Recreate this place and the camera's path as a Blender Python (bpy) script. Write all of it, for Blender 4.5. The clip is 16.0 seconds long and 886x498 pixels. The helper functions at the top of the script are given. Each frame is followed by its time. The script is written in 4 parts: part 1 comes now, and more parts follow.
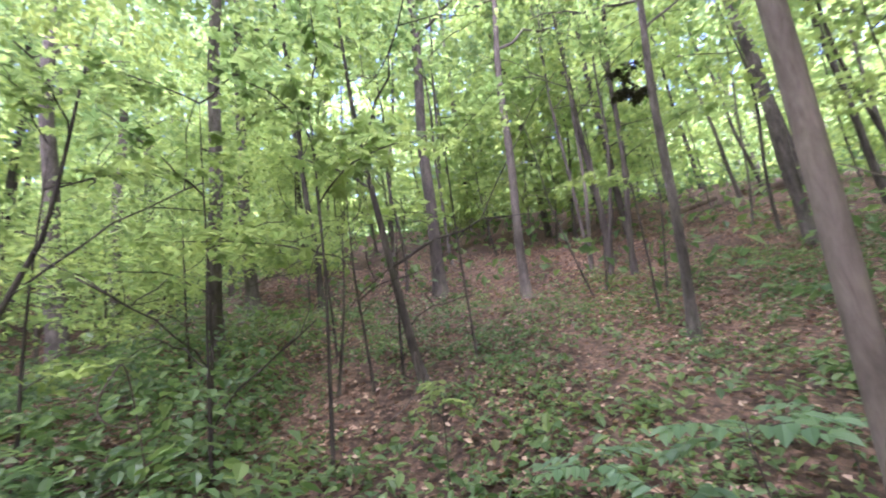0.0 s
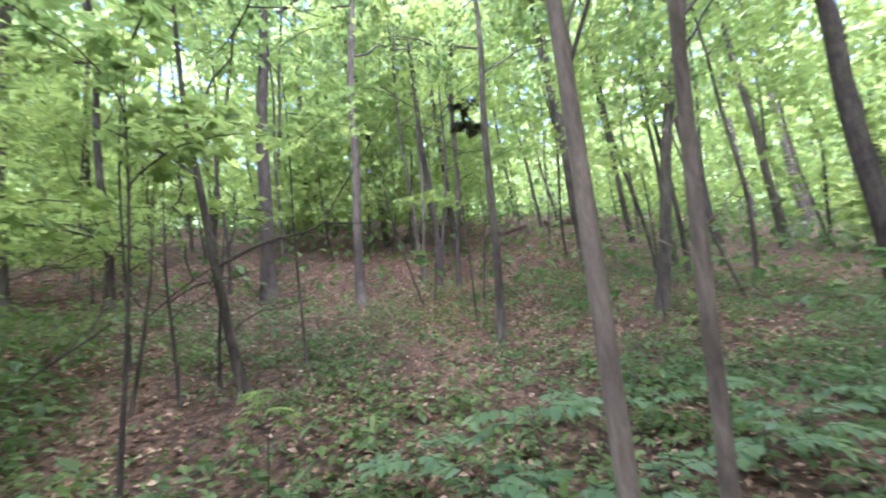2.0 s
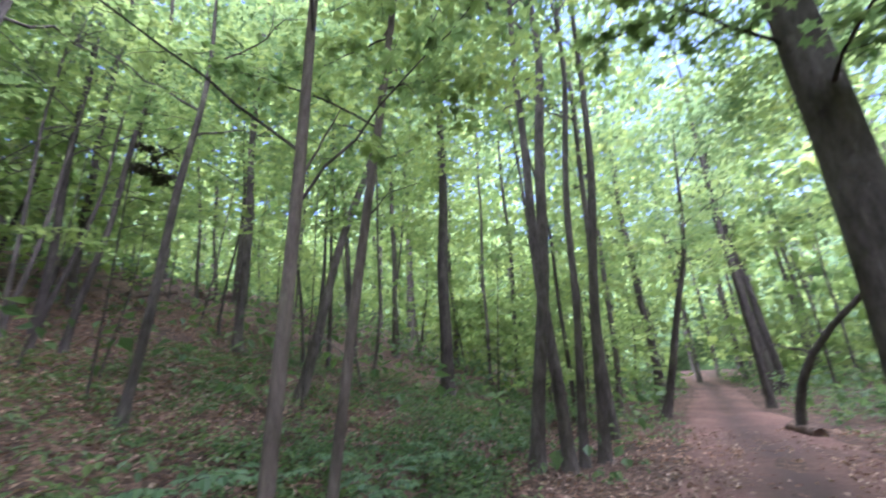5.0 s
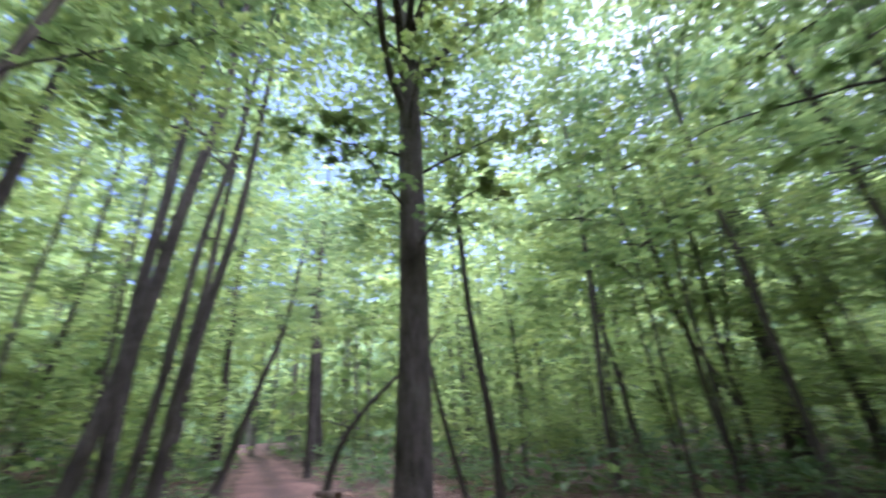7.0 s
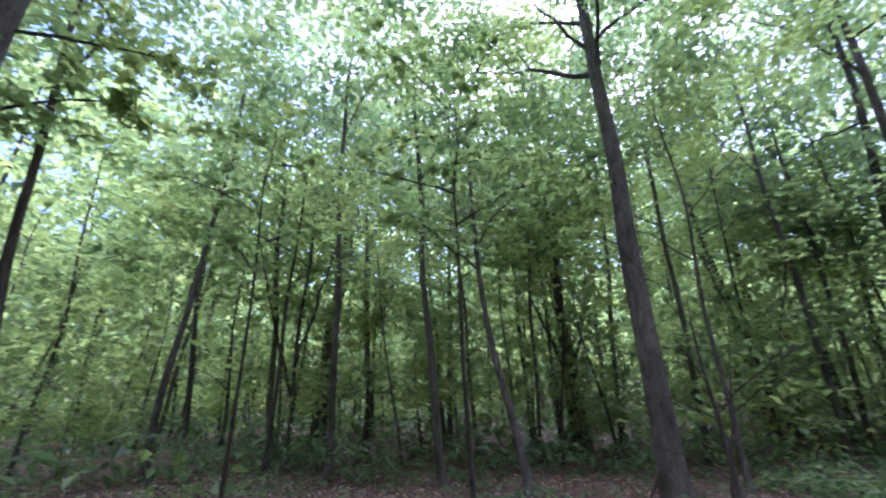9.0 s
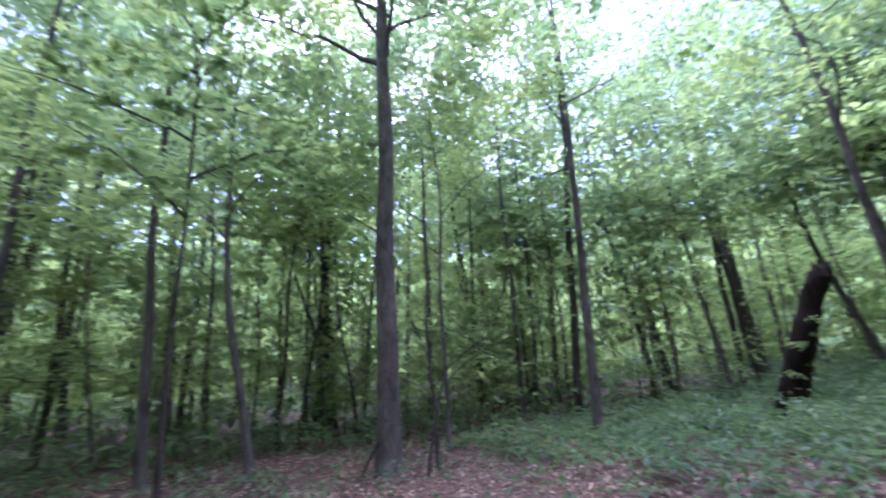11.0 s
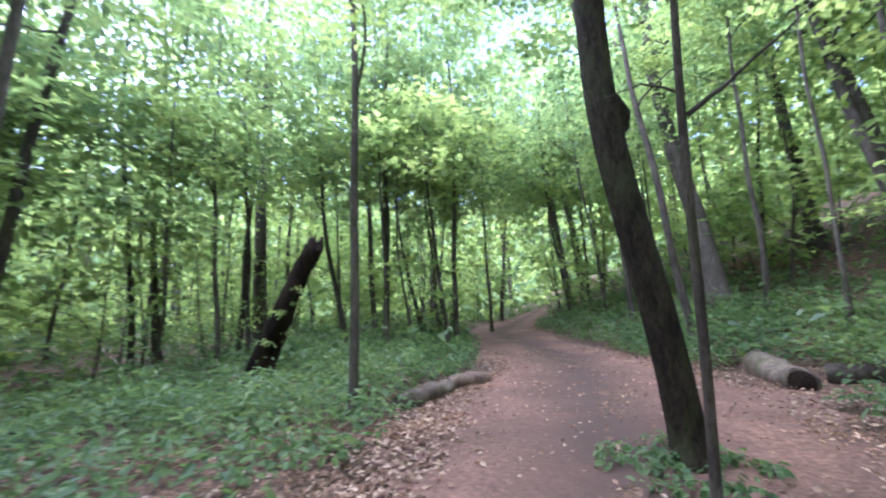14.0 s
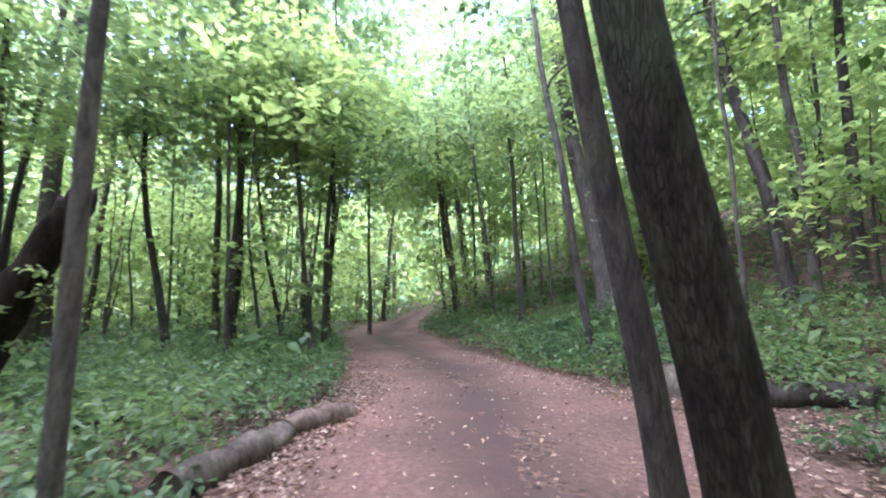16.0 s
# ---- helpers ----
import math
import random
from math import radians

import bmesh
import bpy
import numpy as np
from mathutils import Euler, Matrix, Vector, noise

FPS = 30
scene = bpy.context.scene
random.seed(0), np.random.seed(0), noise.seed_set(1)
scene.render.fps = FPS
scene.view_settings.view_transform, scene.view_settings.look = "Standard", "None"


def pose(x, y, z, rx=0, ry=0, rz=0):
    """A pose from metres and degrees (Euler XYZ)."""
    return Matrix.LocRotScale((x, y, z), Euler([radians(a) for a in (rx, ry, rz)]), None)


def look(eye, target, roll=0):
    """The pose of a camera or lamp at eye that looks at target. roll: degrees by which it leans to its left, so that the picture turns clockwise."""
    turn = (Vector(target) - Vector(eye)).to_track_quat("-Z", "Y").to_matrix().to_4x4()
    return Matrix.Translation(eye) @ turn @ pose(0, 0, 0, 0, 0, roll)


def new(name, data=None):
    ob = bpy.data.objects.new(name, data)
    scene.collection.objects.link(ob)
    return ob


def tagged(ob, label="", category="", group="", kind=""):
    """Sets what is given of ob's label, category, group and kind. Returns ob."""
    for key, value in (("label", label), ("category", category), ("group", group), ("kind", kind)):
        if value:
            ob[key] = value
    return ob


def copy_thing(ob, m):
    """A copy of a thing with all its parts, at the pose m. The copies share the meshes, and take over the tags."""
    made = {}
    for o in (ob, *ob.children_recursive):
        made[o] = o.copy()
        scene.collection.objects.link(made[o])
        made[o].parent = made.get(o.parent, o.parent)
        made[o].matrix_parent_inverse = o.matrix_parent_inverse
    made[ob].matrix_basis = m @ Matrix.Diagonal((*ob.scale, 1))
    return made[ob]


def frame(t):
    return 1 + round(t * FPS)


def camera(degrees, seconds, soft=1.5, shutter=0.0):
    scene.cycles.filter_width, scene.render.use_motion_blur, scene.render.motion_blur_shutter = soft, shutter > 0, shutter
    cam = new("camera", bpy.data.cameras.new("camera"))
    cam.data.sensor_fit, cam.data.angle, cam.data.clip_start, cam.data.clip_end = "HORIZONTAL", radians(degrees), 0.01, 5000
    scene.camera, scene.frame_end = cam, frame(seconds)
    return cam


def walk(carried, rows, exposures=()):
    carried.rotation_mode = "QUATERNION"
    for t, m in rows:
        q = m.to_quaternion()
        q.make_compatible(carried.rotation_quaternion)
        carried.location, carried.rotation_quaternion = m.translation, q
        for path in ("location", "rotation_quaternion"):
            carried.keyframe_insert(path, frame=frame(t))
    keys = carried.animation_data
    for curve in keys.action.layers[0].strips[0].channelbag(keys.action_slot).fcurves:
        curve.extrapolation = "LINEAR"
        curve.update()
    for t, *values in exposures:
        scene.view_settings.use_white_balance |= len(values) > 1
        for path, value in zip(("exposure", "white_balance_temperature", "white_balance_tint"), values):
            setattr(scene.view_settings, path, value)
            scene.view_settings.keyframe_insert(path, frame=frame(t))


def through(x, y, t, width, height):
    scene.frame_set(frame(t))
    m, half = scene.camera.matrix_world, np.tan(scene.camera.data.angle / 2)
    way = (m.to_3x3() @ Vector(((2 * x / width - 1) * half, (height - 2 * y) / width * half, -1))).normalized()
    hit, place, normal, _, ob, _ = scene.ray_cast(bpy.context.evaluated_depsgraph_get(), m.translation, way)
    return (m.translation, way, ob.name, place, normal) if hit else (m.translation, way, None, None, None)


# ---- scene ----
cam = camera(94.9, 16.0, soft=2.0, shutter=0.5)
METRES, EYE, TILT, LEAN, TURN = 8.0, 1.5, 12.0, 7.5, 0.0
EXPOSURES = [(0.0, 4.15, 5450.0, 40.0), (3.0, 4.2, 5150.0, 31.0), (5.5, 3.15, 5100.0, 34.0), (8.0, 3.05, 5000.0, 37.0), (11.0, 3.45, 4700.0, 47.0), (13.5, 3.7, 4950.0, 29.0), (16.0, 4.0, 5050.0, 35.0)]
ROWS = [
    (0.0, 0.0, 0.0, 0.0, 0.0, 0.0, -0.0),
    (0.5, -0.0068, -0.0037, 0.0027, -5.33, 0.44, -1.01),
    (1.0, -0.0085, -0.0047, 0.0021, -9.18, 0.72, -1.99),
    (1.5, -0.0059, -0.0067, 0.0012, -15.39, 1.42, -3.12),
    (2.0, -0.0076, -0.014, 0.0001, -22.73, 1.93, -4.17),
    (2.5, -0.0097, -0.0308, 0.001, -30.88, 2.46, -4.94),
    (3.0, -0.0242, -0.0478, 0.0037, -38.77, 3.31, -5.62),
    (5.5, -0.0935, -0.0571, -0.0058, -79.62, 26.11, -10.59),
    (6.0, -0.0911, -0.0343, -0.0055, -90.67, 31.3, -9.56),
    (6.5, -0.1012, -0.0215, -0.0106, -105.67, 34.72, -7.18),
    (7.0, -0.1248, -0.0124, -0.0183, -124.34, 36.17, -2.78),
    (7.5, -0.1365, -0.0049, -0.0264, -142.17, 36.84, 0.97),
    (8.0, -0.13, 0.0021, -0.0306, -158.21, 36.4, 4.13),
    (10.5, -0.17, -0.0005, -0.0379, -195.98, 27.75, 12.39),
    (11.0, -0.1971, -0.0068, -0.0445, -207.12, 24.25, 14.86),
    (11.5, -0.2255, -0.0269, -0.0431, -219.45, 20.56, 16.52),
    (12.0, -0.2678, -0.0466, -0.0469, -231.82, 16.75, 17.18),
    (12.5, -0.3264, -0.0521, -0.0501, -244.33, 12.82, 17.32),
    (13.0, -0.3876, -0.0561, -0.0565, -254.37, 9.5, 16.74),
    (13.5, -0.4629, -0.0527, -0.0731, -260.63, 6.47, 15.54),
    (14.0, -0.5366, -0.0496, -0.0853, -267.64, 3.09, 14.24),
    (14.5, -0.6152, -0.0362, -0.0975, -273.88, 1.27, 12.62),
    (15.0, -0.7009, -0.0258, -0.1061, -275.49, 0.77, 11.44),
    (15.5, -0.7889, -0.0237, -0.1135, -280.44, 0.46, 11.19),
    (16.0, -0.8732, -0.0097, -0.1236, -283.91, -0.69, 10.99),
]
walk(cam, [(t, pose(0, 0, EYE, TILT, LEAN, TURN) @ pose(METRES * x, METRES * y, METRES * z, 90 + pitch, roll, yaw)) for t, x, y, z, yaw, pitch, roll in ROWS], EXPOSURES)

# ---- world, sun ----
world = bpy.data.worlds.new("sky")
scene.world = world
world.use_nodes = True
wn = world.node_tree.nodes
sky = wn.new("ShaderNodeTexSky")
sky.sky_type = "NISHITA"
sky.sun_disc = False
sky.sun_elevation, sky.sun_rotation = radians(58), radians(200)
sky.air_density, sky.dust_density, sky.ozone_density = 1.0, 2.5, 0.8
wn["Background"].inputs["Strength"].default_value = 0.05
world.node_tree.links.new(sky.outputs[0], wn["Background"].inputs["Color"])
sun = new("sun", bpy.data.lights.new("sun", "SUN"))
sun.data.energy, sun.data.angle, sun.data.color = 2.6, radians(110), (1.0, 0.98, 0.95)
sun.matrix_world = look((0, 0, 30), (0 + 30 * math.sin(radians(200)) * -0.35, 30 * math.cos(radians(200)) * -0.35, 0))

rng = np.random.default_rng(11)


# ---- materials ----
def material(name, rough=0.8, spec=0.3):
    m = bpy.data.materials.new(name)
    m.use_nodes = True
    nt = m.node_tree
    b = nt.nodes["Principled BSDF"]
    b.inputs["Roughness"].default_value = rough
    b.inputs["Specular IOR Level"].default_value = spec
    return m, nt, b


def node(nt, kind, **inputs):
    n = nt.nodes.new(kind)
    for k, v in inputs.items():
        n.inputs[k.replace("_", " ")].default_value = v
    return n


def ramp(nt, fac, stops):
    r = nt.nodes.new("ShaderNodeValToRGB")
    while len(r.color_ramp.elements) < len(stops):
        r.color_ramp.elements.new(0.5)
    for e, (p, c) in zip(r.color_ramp.elements, stops):
        e.position, e.color = p, (*c, 1)
    nt.links.new(fac, r.inputs[0])
    return r.outputs[0]


def scaled_coords(nt, scale):
    tc = nt.nodes.new("ShaderNodeTexCoord")
    mp = node(nt, "ShaderNodeMapping", Scale=scale)
    nt.links.new(tc.outputs["Object"], mp.inputs["Vector"])
    return mp.outputs[0]


def mixed(nt, fac, a, b, blend="MIX"):
    n = nt.nodes.new("ShaderNodeMix")
    n.data_type, n.blend_type = "RGBA", blend
    for sock, v in ((n.inputs[0], fac), (n.inputs[6], a), (n.inputs[7], b)):
        if isinstance(v, (int, float)):
            sock.default_value = v
        elif isinstance(v, tuple):
            sock.default_value = (*v, 1)
        else:
            nt.links.new(v, sock)
    return n.outputs[2]


def bumped(nt, bsdf, height, strength, dist):
    bp = node(nt, "ShaderNodeBump", Strength=strength, Distance=dist)
    nt.links.new(height, bp.inputs["Height"])
    nt.links.new(bp.outputs[0], bsdf.inputs["Normal"])


def bark(name, dark, light, moss=0.0, furrow=14.0, depth=0.02, plates=0.0):
    m, nt, b = material(name, 0.9, 0.15)
    v = scaled_coords(nt, (furrow, furrow, furrow * 0.24))
    n1 = node(nt, "ShaderNodeTexNoise", Scale=1.0, Detail=7.0, Roughness=0.68, Distortion=0.5)
    nt.links.new(v, n1.inputs["Vector"])
    v2 = scaled_coords(nt, (1.7, 1.7, 0.9))
    n2 = node(nt, "ShaderNodeTexNoise", Scale=1.3, Detail=6.0, Roughness=0.65)
    nt.links.new(v2, n2.inputs["Vector"])
    hgt = n1.outputs[0]
    base = ramp(nt, n1.outputs[0], [(0.3, dark), (0.5, tuple((a + c) / 2 for a, c in zip(dark, light))), (0.72, light)])
    if plates:
        v4 = scaled_coords(nt, (furrow * 2.6, furrow * 2.6, furrow * 0.42))
        bent = mixed(nt, 0.9, v4, n1.outputs["Color"], "ADD")
        vo = node(nt, "ShaderNodeTexVoronoi", Scale=1.0)
        vo.feature = "DISTANCE_TO_EDGE"
        nt.links.new(bent, vo.inputs["Vector"])
        gap = ramp(nt, vo.outputs["Distance"], [(0.0, (0.3, 0.3, 0.3)), (0.16, (1, 1, 1))])
        base = mixed(nt, plates, base, gap, "MULTIPLY")
        hgt = mixed(nt, 0.6, n1.outputs[0], gap)
    patch = ramp(nt, n2.outputs[0], [(0.32, (0.55, 0.54, 0.52)), (0.5, (0.95, 0.95, 0.94)), (0.7, (1.35, 1.35, 1.3))])
    col = mixed(nt, 1.0, base, patch, "MULTIPLY")
    if moss:
        v3 = scaled_coords(nt, (2.6, 2.6, 1.2))
        n3 = node(nt, "ShaderNodeTexNoise", Scale=1.0, Detail=8.0, Roughness=0.7)
        nt.links.new(v3, n3.inputs["Vector"])
        f = ramp(nt, n3.outputs[0], [(0.6 - 0.2 * moss, (0, 0, 0)), (0.78 - 0.15 * moss, (0.8, 0.8, 0.8))])
        col = mixed(nt, f, col, (0.05, 0.065, 0.022))
    nt.links.new(col, b.inputs["Base Color"])
    bumped(nt, b, hgt, 0.9, depth)
    return m


def leaf(name, c1, c2, c3, through=0.45, rough=0.45):
    m, nt, b = material(name, rough, 0.35)
    g = nt.nodes.new("ShaderNodeNewGeometry")
    col = ramp(nt, g.outputs["Random Per Island"], [(0.0, c1), (0.5, c2), (1.0, c3)])
    v = scaled_coords(nt, (0.35, 0.35, 0.35))
    n = node(nt, "ShaderNodeTexNoise", Scale=1.0, Detail=3.0)
    nt.links.new(v, n.inputs["Vector"])
    shade = ramp(nt, n.outputs[0], [(0.35, (0.75, 0.82, 0.8)), (0.65, (1.2, 1.12, 0.95))])
    col = mixed(nt, 1.0, col, shade, "MULTIPLY")
    nt.links.new(col, b.inputs["Base Color"])
    t = nt.nodes.new("ShaderNodeBsdfTranslucent")
    glow = mixed(nt, 1.0, col, (2.3, 2.2, 1.85), "MULTIPLY")
    nt.links.new(glow, t.inputs["Color"])
    mx = node(nt, "ShaderNodeMixShader", Fac=through)
    nt.links.new(b.outputs[0], mx.inputs[1])
    nt.links.new(t.outputs[0], mx.inputs[2])
    nt.links.new(mx.outputs[0], nt.nodes["Material Output"].inputs["Surface"])
    return m


def soil(name, a, b_, c, scale, rough=0.95, bump=0.03, cells=15.0, cell_mix=0.75):
    m, nt, b = material(name, rough, 0.2)
    v = scaled_coords(nt, (1, 1, 1))
    n1 = node(nt, "ShaderNodeTexNoise", Scale=scale, Detail=10.0, Roughness=0.7)
    n2 = node(nt, "ShaderNodeTexNoise", Scale=0.55, Detail=5.0, Roughness=0.6)
    n3 = node(nt, "ShaderNodeTexVoronoi", Scale=cells)
    nd = node(nt, "ShaderNodeTexNoise", Scale=cells * 0.6, Detail=3.0)
    for n in (n1, n2, nd):
        nt.links.new(v, n.inputs["Vector"])
    bent = mixed(nt, 0.12, v, nd.outputs["Color"])
    nt.links.new(bent, n3.inputs["Vector"])
    col = ramp(nt, n1.outputs[0], [(0.3, a), (0.5, b_), (0.72, c)])
    big = ramp(nt, n2.outputs[0], [(0.35, (0.65, 0.66, 0.66)), (0.7, (1.3, 1.24, 1.2))])
    col = mixed(nt, 1.0, col, big, "MULTIPLY")
    chips = ramp(nt, n3.outputs["Color"], [(0.15, (0.45, 0.45, 0.45)), (0.55, (1.0, 0.98, 0.95)), (0.9, (1.9, 1.8, 1.7))])
    col = mixed(nt, cell_mix, col, chips, "MULTIPLY")
    nt.links.new(col, b.inputs["Base Color"])
    hgt = mixed(nt, 0.5, n1.outputs[0], n3.outputs["Distance"])
    bumped(nt, b, hgt, 0.9, bump)
    return m


BARK_PALE = bark("smooth_grey_brown_bark", (0.085, 0.069, 0.056), (0.2, 0.165, 0.135), 0.15, 22, 0.006)
BARK_GREY = bark("grey_furrowed_bark", (0.058, 0.049, 0.041), (0.18, 0.154, 0.13), 0.2, 15, 0.022, 0.3)
BARK_DARK = bark("dark_bark", (0.035, 0.029, 0.025), (0.12, 0.1, 0.083), 0.25, 16, 0.02, 0.25)
BARK_MOSSY = bark("mossy_flaking_bark", (0.01, 0.0078, 0.0055), (0.06, 0.046, 0.032), 0.5, 18, 0.045, 0.75)
ROTTEN = bark("charred_rotten_wood", (0.008, 0.006, 0.005), (0.042, 0.026, 0.018), 0.15, 9, 0.05, 0.5)
DEADWOOD = bark("weathered_dead_wood", (0.05, 0.038, 0.03), (0.19, 0.15, 0.12), 0.45, 14, 0.03)
LOGBARK = bark("rotting_log_bark", (0.06, 0.042, 0.032), (0.24, 0.17, 0.13), 0.3, 12, 0.03)
LEAF_CANOPY = leaf("canopy_leaf", (0.072, 0.115, 0.058), (0.1, 0.15, 0.068), (0.135, 0.18, 0.078), 0.7)
LEAF_BRIGHT = leaf("sunlit_understory_leaf", (0.095, 0.14, 0.056), (0.135, 0.188, 0.07), (0.18, 0.23, 0.085), 0.7)
LEAF_GROUND = leaf("undergrowth_leaf", (0.052, 0.096, 0.04), (0.082, 0.138, 0.052), (0.128, 0.188, 0.068), 0.4)
LEAF_SEED = leaf("seedling_leaf", (0.075, 0.135, 0.075), (0.1, 0.17, 0.09), (0.13, 0.2, 0.1), 0.4)
LITTER = leaf("fallen_leaf", (0.12, 0.066, 0.046), (0.22, 0.135, 0.1), (0.46, 0.34, 0.275), 0.1, 0.7)
SOIL = soil("woodland_soil_with_leaf_mould", (0.035, 0.023, 0.016), (0.095, 0.063, 0.045), (0.2, 0.135, 0.1), 9.0, cells=22.0, cell_mix=0.9)
DIRT = soil("reddish_trail_dirt", (0.09, 0.05, 0.037), (0.15, 0.088, 0.066), (0.235, 0.15, 0.117), 14.0, 0.9, 0.015, 26.0, 0.35)
BACKDROP_GREEN = soil("distant_foliage", (0.06, 0.11, 0.045), (0.1, 0.165, 0.065), (0.15, 0.22, 0.09), 0.9, 0.9, 0.4, 1.3, 0.6)
PALE_CUT = soil("cut_wood_end", (0.28, 0.2, 0.13), (0.4, 0.3, 0.2), (0.5, 0.4, 0.3), 20.0, 0.8, 0.004)
nt = DIRT.node_tree
worn_node = nt.nodes.new("ShaderNodeAttribute")
worn_node.attribute_name = "worn"
bs = nt.nodes["Principled BSDF"]
nt.links.new(mixed(nt, worn_node.outputs["Fac"], bs.inputs["Base Color"].links[0].from_socket, (0.07, 0.045, 0.035)), bs.inputs["Base Color"])
NEST = bark("dead_leaf_cluster", (0.04, 0.04, 0.02), (0.11, 0.1, 0.055), 0.3, 14, 0.02)


# ---- ground ----
def sstep(a, b, x):
    u = np.clip((x - a) / (b - a), 0, 1)
    return u * u * (3 - 2 * u)


def ground_z(x, y):
    x, y = np.asarray(x, float), np.asarray(y, float)
    base = -0.1 + 0.05 * np.clip(-12 - x, 0, 28) - 0.1 * sstep(-3, -7, y)
    toe = 0.9 - 1.5 * sstep(0, 12, x) + 4.9 * sstep(-5, -11, x) - 2.2 * sstep(-14, -26, x)
    s = np.clip(y - toe, 0, None)
    s2 = np.minimum(s, 20)
    hill = 0.3 * s2 * s2 / (s2 + 0.6) + 0.12 * np.clip(s2 - 8, 0, None) + 0.06 * np.clip(s - 20, 0, 40)
    dip = 0.28 * np.exp(-((x + 15) ** 2 + (y + 6) ** 2) / 7.0)
    rough = 0.05 * np.sin(1.7 * x + 0.6 * y) * np.sin(1.3 * y - 0.4 * x) + 0.03 * np.sin(4.1 * x + 1.0) * np.sin(3.7 * y)
    return base + hill - dip + rough * (0.25 + 0.75 * sstep(0, 3, s))


TX = (-90, -60, -45, -36, -28, -20, -15, -12, -8, -4, 0, 4, 7.5, 16, 25, 40, 80)
TY = (48, 24, 10, 4.2, 1.8, 2.3, 2.5, 2.3, 1.2, 0.1, -0.8, -2.0, -3.1, -4.4, -6.5, -9, -16)
TW = (1.6, 1.6, 1.7, 1.8, 2.0, 1.9, 2.4, 3.2, 2.6, 2.0, 1.6, 1.5, 1.35, 1.05, 1.0, 1.0, 1.0)


def trail_mid(x):
    return np.interp(x, TX, TY), np.interp(x, TX, TW)


def off_trail(x, y):
    """Metres outside the trail's edge; negative on it."""
    c, w = trail_mid(x)
    side = np.hypot(np.clip(x - 22, 0, None) + np.clip(3 - x, 0, None), y - (-3.9 - 0.52 * (x - 4))) - 0.55
    return np.minimum(np.abs(y - c) - w, side)


def mesh_ob(name, verts, faces, mat, parent=None, smooth=False):
    """One mesh object from arrays: verts (n, 3), faces (m, k)."""
    verts, faces = np.asarray(verts, np.float32), np.asarray(faces, np.int32)
    me = bpy.data.meshes.new(name)
    me.vertices.add(len(verts))
    me.vertices.foreach_set("co", verts.ravel())
    n, k = faces.shape
    me.loops.add(n * k)
    me.loops.foreach_set("vertex_index", faces.ravel())
    me.polygons.add(n)
    me.polygons.foreach_set("loop_start", np.arange(0, n * k, k, dtype=np.int32))
    me.polygons.foreach_set("use_smooth", np.full(n, smooth))
    me.materials.append(mat)
    me.update(calc_edges=True)
    ob = new(name, me)
    ob.parent = parent
    return ob


def grid_faces(nu, nv):
    i = np.arange((nu - 1) * (nv - 1))
    a = i // (nv - 1) * nv + i % (nv - 1)
    return np.stack([a, a + nv, a + nv + 1, a + 1], 1)


def axis(lo, hi, step, far):
    mid = np.arange(lo, hi + 1e-6, step)
    grow = 0.6 * (1.22 ** np.arange(1, 28))
    out = np.cumsum(grow)
    out = out[out < far]
    return np.concatenate([lo - out[::-1], mid, hi + out])


gx, gy = axis(-28, 14, 0.19, 420), axis(-12, 13, 0.19, 420)
X, Y = np.meshgrid(gx, gy, indexing="ij")
Z = ground_z(X, Y)
lump = np.array([noise.noise((a * 1.6, b * 1.6, 3.0)) for a, b in zip(X.ravel(), Y.ravel())]).reshape(X.shape)
Z = Z + 0.05 * lump * np.clip(off_trail(X, Y) * 1.5, 0, 1)
tagged(mesh_ob("ground", np.stack([X, Y, Z], -1).reshape(-1, 3), grid_faces(*X.shape), SOIL, smooth=True),
       "brown woodland ground strewn with leaf mould on a slope", "ground", kind="structure")


def strip(name, xs, mid, half, label):
    vs = np.linspace(-1.25, 1.25, 41)
    U, V = np.meshgrid(xs, vs, indexing="ij")
    YY = mid(U) + V * half(U)
    n = np.array([noise.noise((a * 0.9, b * 0.9, 7.0)) + 0.5 * noise.noise((a * 3.1, b * 3.1, 1.0)) for a, b in zip(U.ravel(), YY.ravel())]).reshape(U.shape)
    edge = 1 - np.abs(V)
    z = ground_z(U, YY) + np.clip(0.16 * edge + 0.035 * n, -0.08, 0.02) + 0.006 * n - 0.02 * np.exp(-(V / 0.35) ** 2)
    ob = mesh_ob(name, np.stack([U, YY, z], -1).reshape(-1, 3), grid_faces(*U.shape), DIRT, smooth=True)
    worn = np.exp(-((V + 0.12 * np.sin(0.45 * U)) / 0.36) ** 2) * np.clip(1.05 + 0.9 * n, 0, 1)
    at = ob.data.attributes.new("worn", "FLOAT", "POINT")
    at.data.foreach_set("value", worn.astype(np.float32).ravel())
    return tagged(ob, label, "trail", kind="structure")


strip("trail", np.concatenate([np.arange(-60, -30, 0.6), np.arange(-30, 16, 0.16), np.arange(16, 60, 0.6)]), lambda x: trail_mid(x)[0], lambda x: trail_mid(x)[1],
      "reddish-brown trodden dirt trail scattered with dry leaves")
strip("side_trail", np.arange(4.5, 24, 0.3), lambda x: -3.9 - 0.52 * (x - 4) - 0.01, lambda x: 0.0 * x + 0.7, "narrow dirt side path branching off between the trees")


